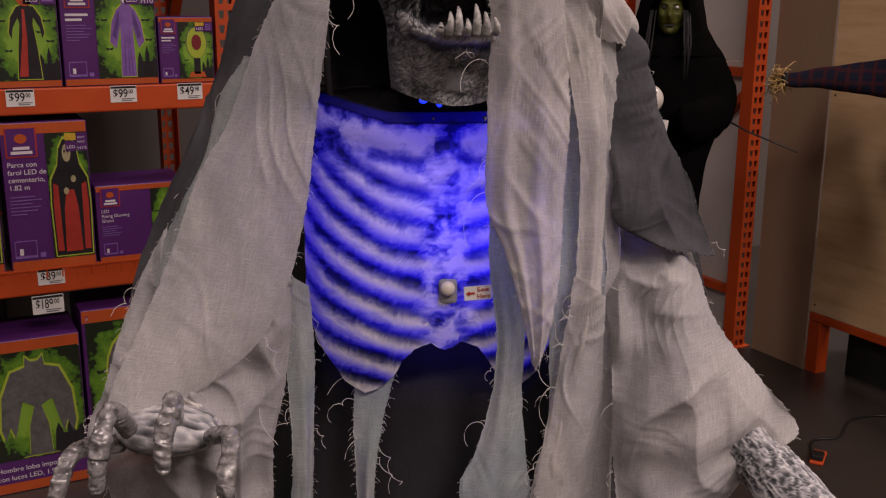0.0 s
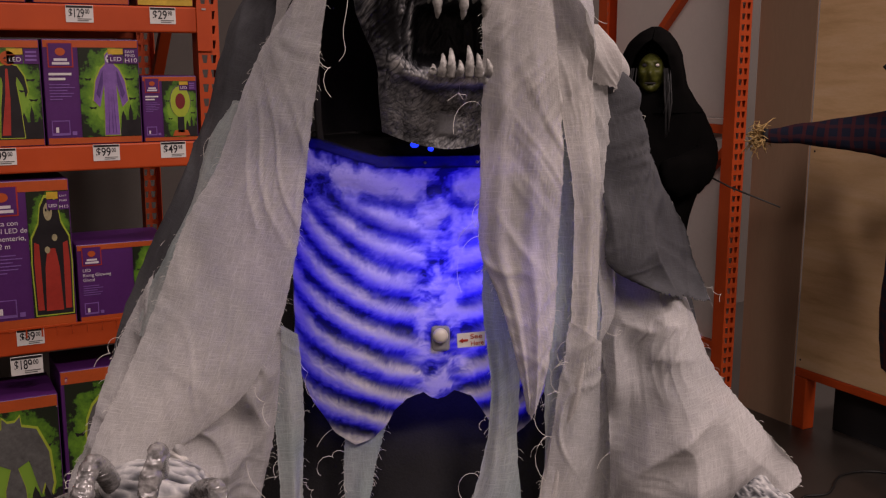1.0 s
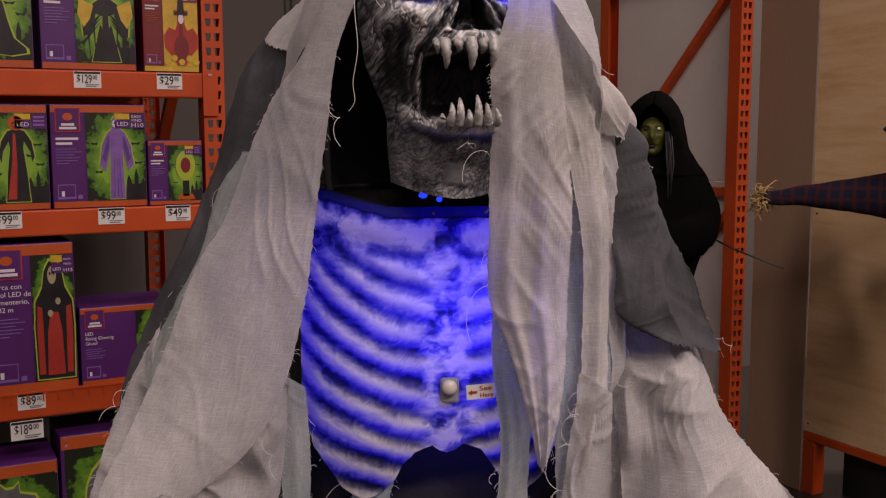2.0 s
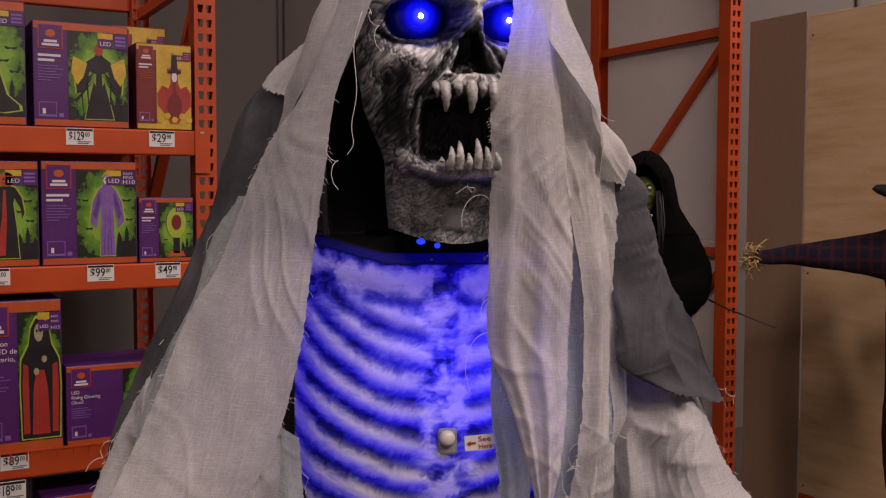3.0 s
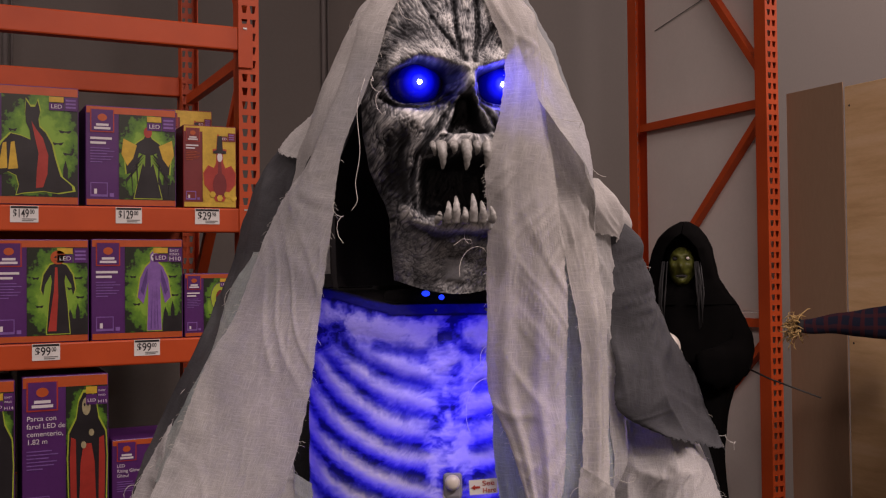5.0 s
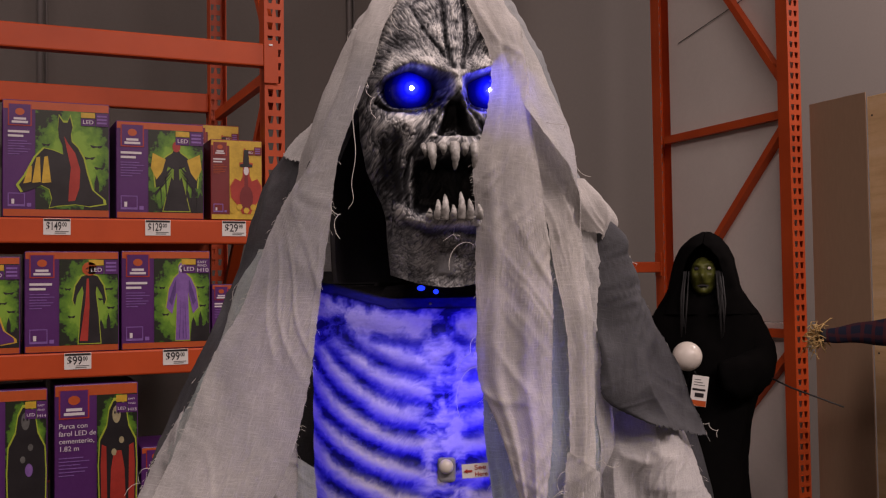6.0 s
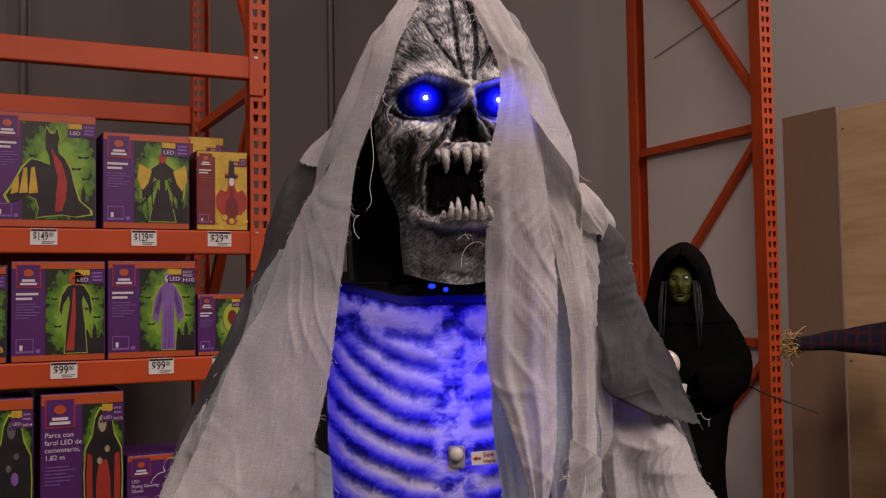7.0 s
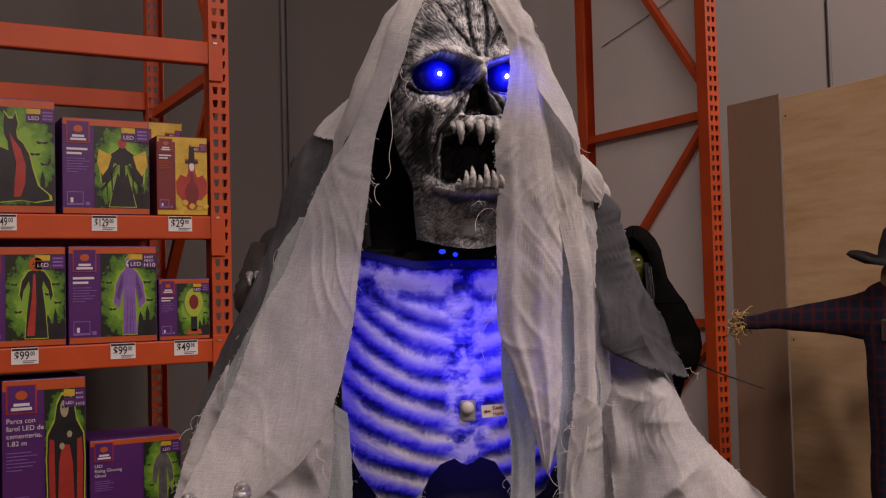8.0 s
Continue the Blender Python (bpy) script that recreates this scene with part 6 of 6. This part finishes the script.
for side in (-1, 1):
    arm = spline([(side * 0.165, 0.0, 1.47), (side * 0.215, -0.05, 1.33), (side * 0.13, -0.18, 1.29), (side * 0.055, -0.235, 1.29)], 30)
    before = len(bm.verts)
    tube(bm, [tuple(p) for p in arm], [float(np.interp(i, [0, 10, 22, 27, 29], [0.055, 0.058, 0.050, 0.032, 0.012])) for i in range(30)], 24, 0)
    bm.verts.ensure_lookup_table()
    for n, v in enumerate(bm.verts[before:]):
        axis = arm[min(n // 24, 29)]
        hang = max(0.0, axis[2] - v.co.z)
        v.co.z -= hang * (1.1 if 8 < n // 24 < 27 else 0.4) * (1 + 0.4 * noise.noise(v.co * 40))
        v.co += 0.006 * noise.noise_vector(v.co * 22)
witch = tagged(finish("witch_mannequin", bm, [WITCH_CLOTH, WITCH_SKIN, HAIR, BALL, CLOTH_BLACK], m=WITCH), "black-robed hooded witch mannequin with a green face", "mannequin")
ball = thing("crystal_ball", WITCH @ pose(-0.055, -0.275, 1.345), "milky white plastic ball held by the witch", "ball")
part("ball", ellipsoid(bmesh.new(), (0, 0, 0), (0.056, 0.056, 0.056), 0, 32, 20), BALL, ball)
hang_tag = thing("price_tag", WITCH @ pose(-0.02, -0.30, 1.16, 0, 8, 8), "white card tag with an orange foot hanging under the ball", "price tag")
part("card", slab((-0.03, -0.001, 0), (0.03, 0, 0.115), bevel=0.0005), TAG_WHITE, hang_tag)
panel("orange_foot", rect(-0.029, 0.001, 0.029, 0.022), 0.0012, ORANGE_INK, hang_tag)
panel("header", rect(-0.026, 0.058, 0.022, 0.066), 0.0012, BLACK_INK, hang_tag)
panel("figures", rect(-0.015, 0.034, 0.018, 0.050), 0.0012, BLACK_INK, hang_tag)
for k in range(3):
    panel("fine_print", rect(-0.022, 0.078 + 0.010 * k, 0.018 - 0.008 * k, 0.081 + 0.010 * k), 0.0012, GREY_INK, hang_tag)
bm = bmesh.new()
tube(bm, [(-0.02, -0.298, 1.275), (-0.03, -0.29, 1.30)], 0.0008, 5)
part("string", bm, CABLE, hang_tag).matrix_parent_inverse = (pose(-0.02, -0.30, 1.16, 0, 8, 8)).inverted()
bm = bmesh.new()
tube(bm, [(0, 0, 0), (0.12, -0.10, -0.05), (0.30, -0.18, -0.11)], [0.004, 0.004, 0.003], 6)
tagged(finish("stick", bm, CABLE, m=WITCH @ pose(0.20, -0.05, 1.27)), "thin dark stick at the witch's sleeve", "stick")

# werewolf mannequin behind the ghoul's shoulder
bm = bmesh.new()
robed(bm, [(0.003, 0.20, 0.16, 0, 0), (0.5, 0.18, 0.15, 0, 0), (1.0, 0.18, 0.14, 0, 0), (1.4, 0.16, 0.14, 0, 0), (1.62, 0.16, 0.12, 0, 0), (1.74, 0.14, 0.11, 0, 0), (1.79, 0.07, 0.08, 0.01, -0.01), (1.86, 0.070, 0.09, 0.015, -0.03), (1.92, 0.05, 0.07, 0.015, -0.02), (1.945, 0.01, 0.02, 0.015, 0)], 0, 4.0)
tube(bm, [(0.015, -0.09, 1.865), (0.012, -0.15, 1.845), (0.01, -0.19, 1.84)], [0.05, 0.04, 0.022], 14, 0)
for side in (-1, 1):
    tube(bm, [(side * 0.045 + 0.015, 0.0, 1.91), (side * 0.060 + 0.015, 0.0, 1.945), (side * 0.062 + 0.015, 0.0, 1.962)], [0.022, 0.016, 0.003], 8, 0)
    ellipsoid(bm, (side * 0.036 + 0.015, -0.116, 1.885), (0.008, 0.006, 0.006), 2, 10, 8)
    arm = spline([(side * 0.12, 0.0, 1.70), (side * 0.165, -0.04, 1.58), (side * 0.15, -0.12, 1.56), (side * 0.14, -0.18, 1.61)], 14)
    tube(bm, [tuple(p) for p in arm], [0.055] * 8 + [0.055, 0.05, 0.045, 0.04, 0.035, 0.03], 12, 0)
    for k in range(4):
        x = side * 0.14 + (k - 1.5) * 0.02
        tube(bm, [(x, -0.18, 1.615), (x, -0.21, 1.630), (x, -0.225, 1.60)], [0.010, 0.010, 0.003], 8, 1)
tagged(finish("werewolf_mannequin", bm, [PELT, CLAW, glowing("green_eye", (0.05, 0.9, 0.35), 1.2)], m=pose(1.205, 2.60, 0, 0, 0, -20)), "dark grey-brown werewolf mannequin with pale claws", "mannequin")

# scarecrow with spread arms beside the plywood stand
SCARE = pose(3.56, 2.45, 0, 0, 0, -62)
bm = bmesh.new()
tube(bm, [(0, 0, 0.003), (0, 0, 0.9), (0, 0, 1.7)], 0.014, 10, 3)
robed(bm, [(0.55, 0.13, 0.10, 0, 0), (0.75, 0.15, 0.11, 0, 0), (1.0, 0.145, 0.11, 0, 0), (1.25, 0.15, 0.11, 0, 0), (1.45, 0.17, 0.10, 0, 0), (1.54, 0.14, 0.09, 0, 0), (1.58, 0.06, 0.06, 0, 0)], 0, 2.0, 6, 0.05)
for side in (-1, 1):
    arm = spline([(side * 0.05, 0, 1.44), (side * 0.20, 0, 1.432), (side * 0.42, 0, 1.425), (side * 0.62, 0, 1.41)], 40)
    before = len(bm.verts)
    tube(bm, [tuple(p) for p in arm], [float(np.interp(i, [0, 8, 16, 28, 39], [0.125, 0.100, 0.072, 0.044, 0.024])) for i in range(40)], 24, 0)
    bm.verts.ensure_lookup_table()
    for v in bm.verts[before:]:
        v.co.y *= 0.7
        v.co += 0.007 * noise.noise_vector(Vector((v.co.x * 12, v.co.y * 25, v.co.z * 25)))
    rng = random.Random(9 + side)
    for k in range(90):
        a, r = rng.uniform(0, 6.28), rng.uniform(0, 0.026)
        l = rng.uniform(0.03, 0.11)
        p = Vector((side * (0.61 + rng.uniform(0, 0.05)), r * math.cos(a), 1.408 + r * math.sin(a)))
        d = Vector((side * rng.uniform(-0.3, 1.0), rng.uniform(-1, 1), rng.uniform(-1.0, 0.7))).normalized()
        e = Vector((rng.uniform(-1, 1), rng.uniform(-1, 1), rng.uniform(-1, 0.4))).normalized()
        tube(bm, [p, p + d * l * 0.45, p + d * l * 0.6 + e * l * 0.3, p + d * l * 0.5 + e * l * 0.55], [0.0024, 0.0024, 0.002, 0.0010], 4, 1)
    tube(bm, [(side * 0.605, 0, 1.411), (side * 0.625, 0, 1.410)], [0.025, 0.028], 12, 4)
before = len(bm.verts)
ellipsoid(bm, (-0.01, -0.02, 1.575), (0.078, 0.080, 0.090), 2, 32, 24)
bm.verts.ensure_lookup_table()
for v in bm.verts[before:]:
    v.co += 0.008 * noise.noise_vector(v.co * 18)
slab((-0.075, -0.118, 1.345), (-0.005, -0.100, 1.425), bm, 0.004, 5)
# floppy black hat: brim curled up at its ends, crown
rows = []
for r, z in ((0.07, 1.595), (0.13, 1.592), (0.18, 1.60), (0.195, 1.606), (0.185, 1.622), (0.12, 1.615), (0.085, 1.62), (0.078, 1.67), (0.06, 1.73), (0.02, 1.77)):
    row = []
    for t in np.linspace(0, 2 * math.pi, 49)[:-1]:
        out = (r / 0.195) ** 3 if z < 1.63 else 0.0
        curl = 0.075 * max(0.0, abs(math.cos(t)) - 0.35) * out - 0.03 * (1 - abs(math.cos(t))) * out
        row.append(bm.verts.new((r * math.cos(t) - 0.01, r * math.sin(t) - 0.02, z + 0.035 + curl + 0.012 * out * math.sin(3 * t + 1))))
    rows.append(row)
grid_face(bm, rows, 4, True, True)
tagged(finish("scarecrow", bm, [PLAID, STRAW, BURLAP, STEEL, CLOTH_BLACK, PATCH], m=SCARE), "plaid-shirted scarecrow with straw cuffs and spread arms", "scarecrow")

# small things on the floor
bm = slab((-0.06, -0.025, 0), (0.06, 0.025, 0.012), None, 0.004)
adapter = thing("floor_bracket", pose(3.20, 2.60, 0.0, 0, 0, 35), "flat orange plastic bracket lying on the floor", "bracket")
part("plate", bm, FOOT_ORANGE, adapter)
part("block", slab((-0.05, -0.022, 0.012), (0.005, 0.022, 0.035), None, 0.006), CABLE, adapter, "black plug block")
bm = bmesh.new()
tube(bm, [tuple(p) for p in spline([(3.17, 2.60, 0.006), (3.3, 2.72, 0.006), (3.42, 2.70, 0.006), (3.62, 2.80, 0.006), (3.8, 2.72, 0.006), (3.85, 2.4, 0.006)], 40)], 0.005, 6)
tagged(finish("power_cable", bm, CABLE), "black power cable lying on the floor", "cable")
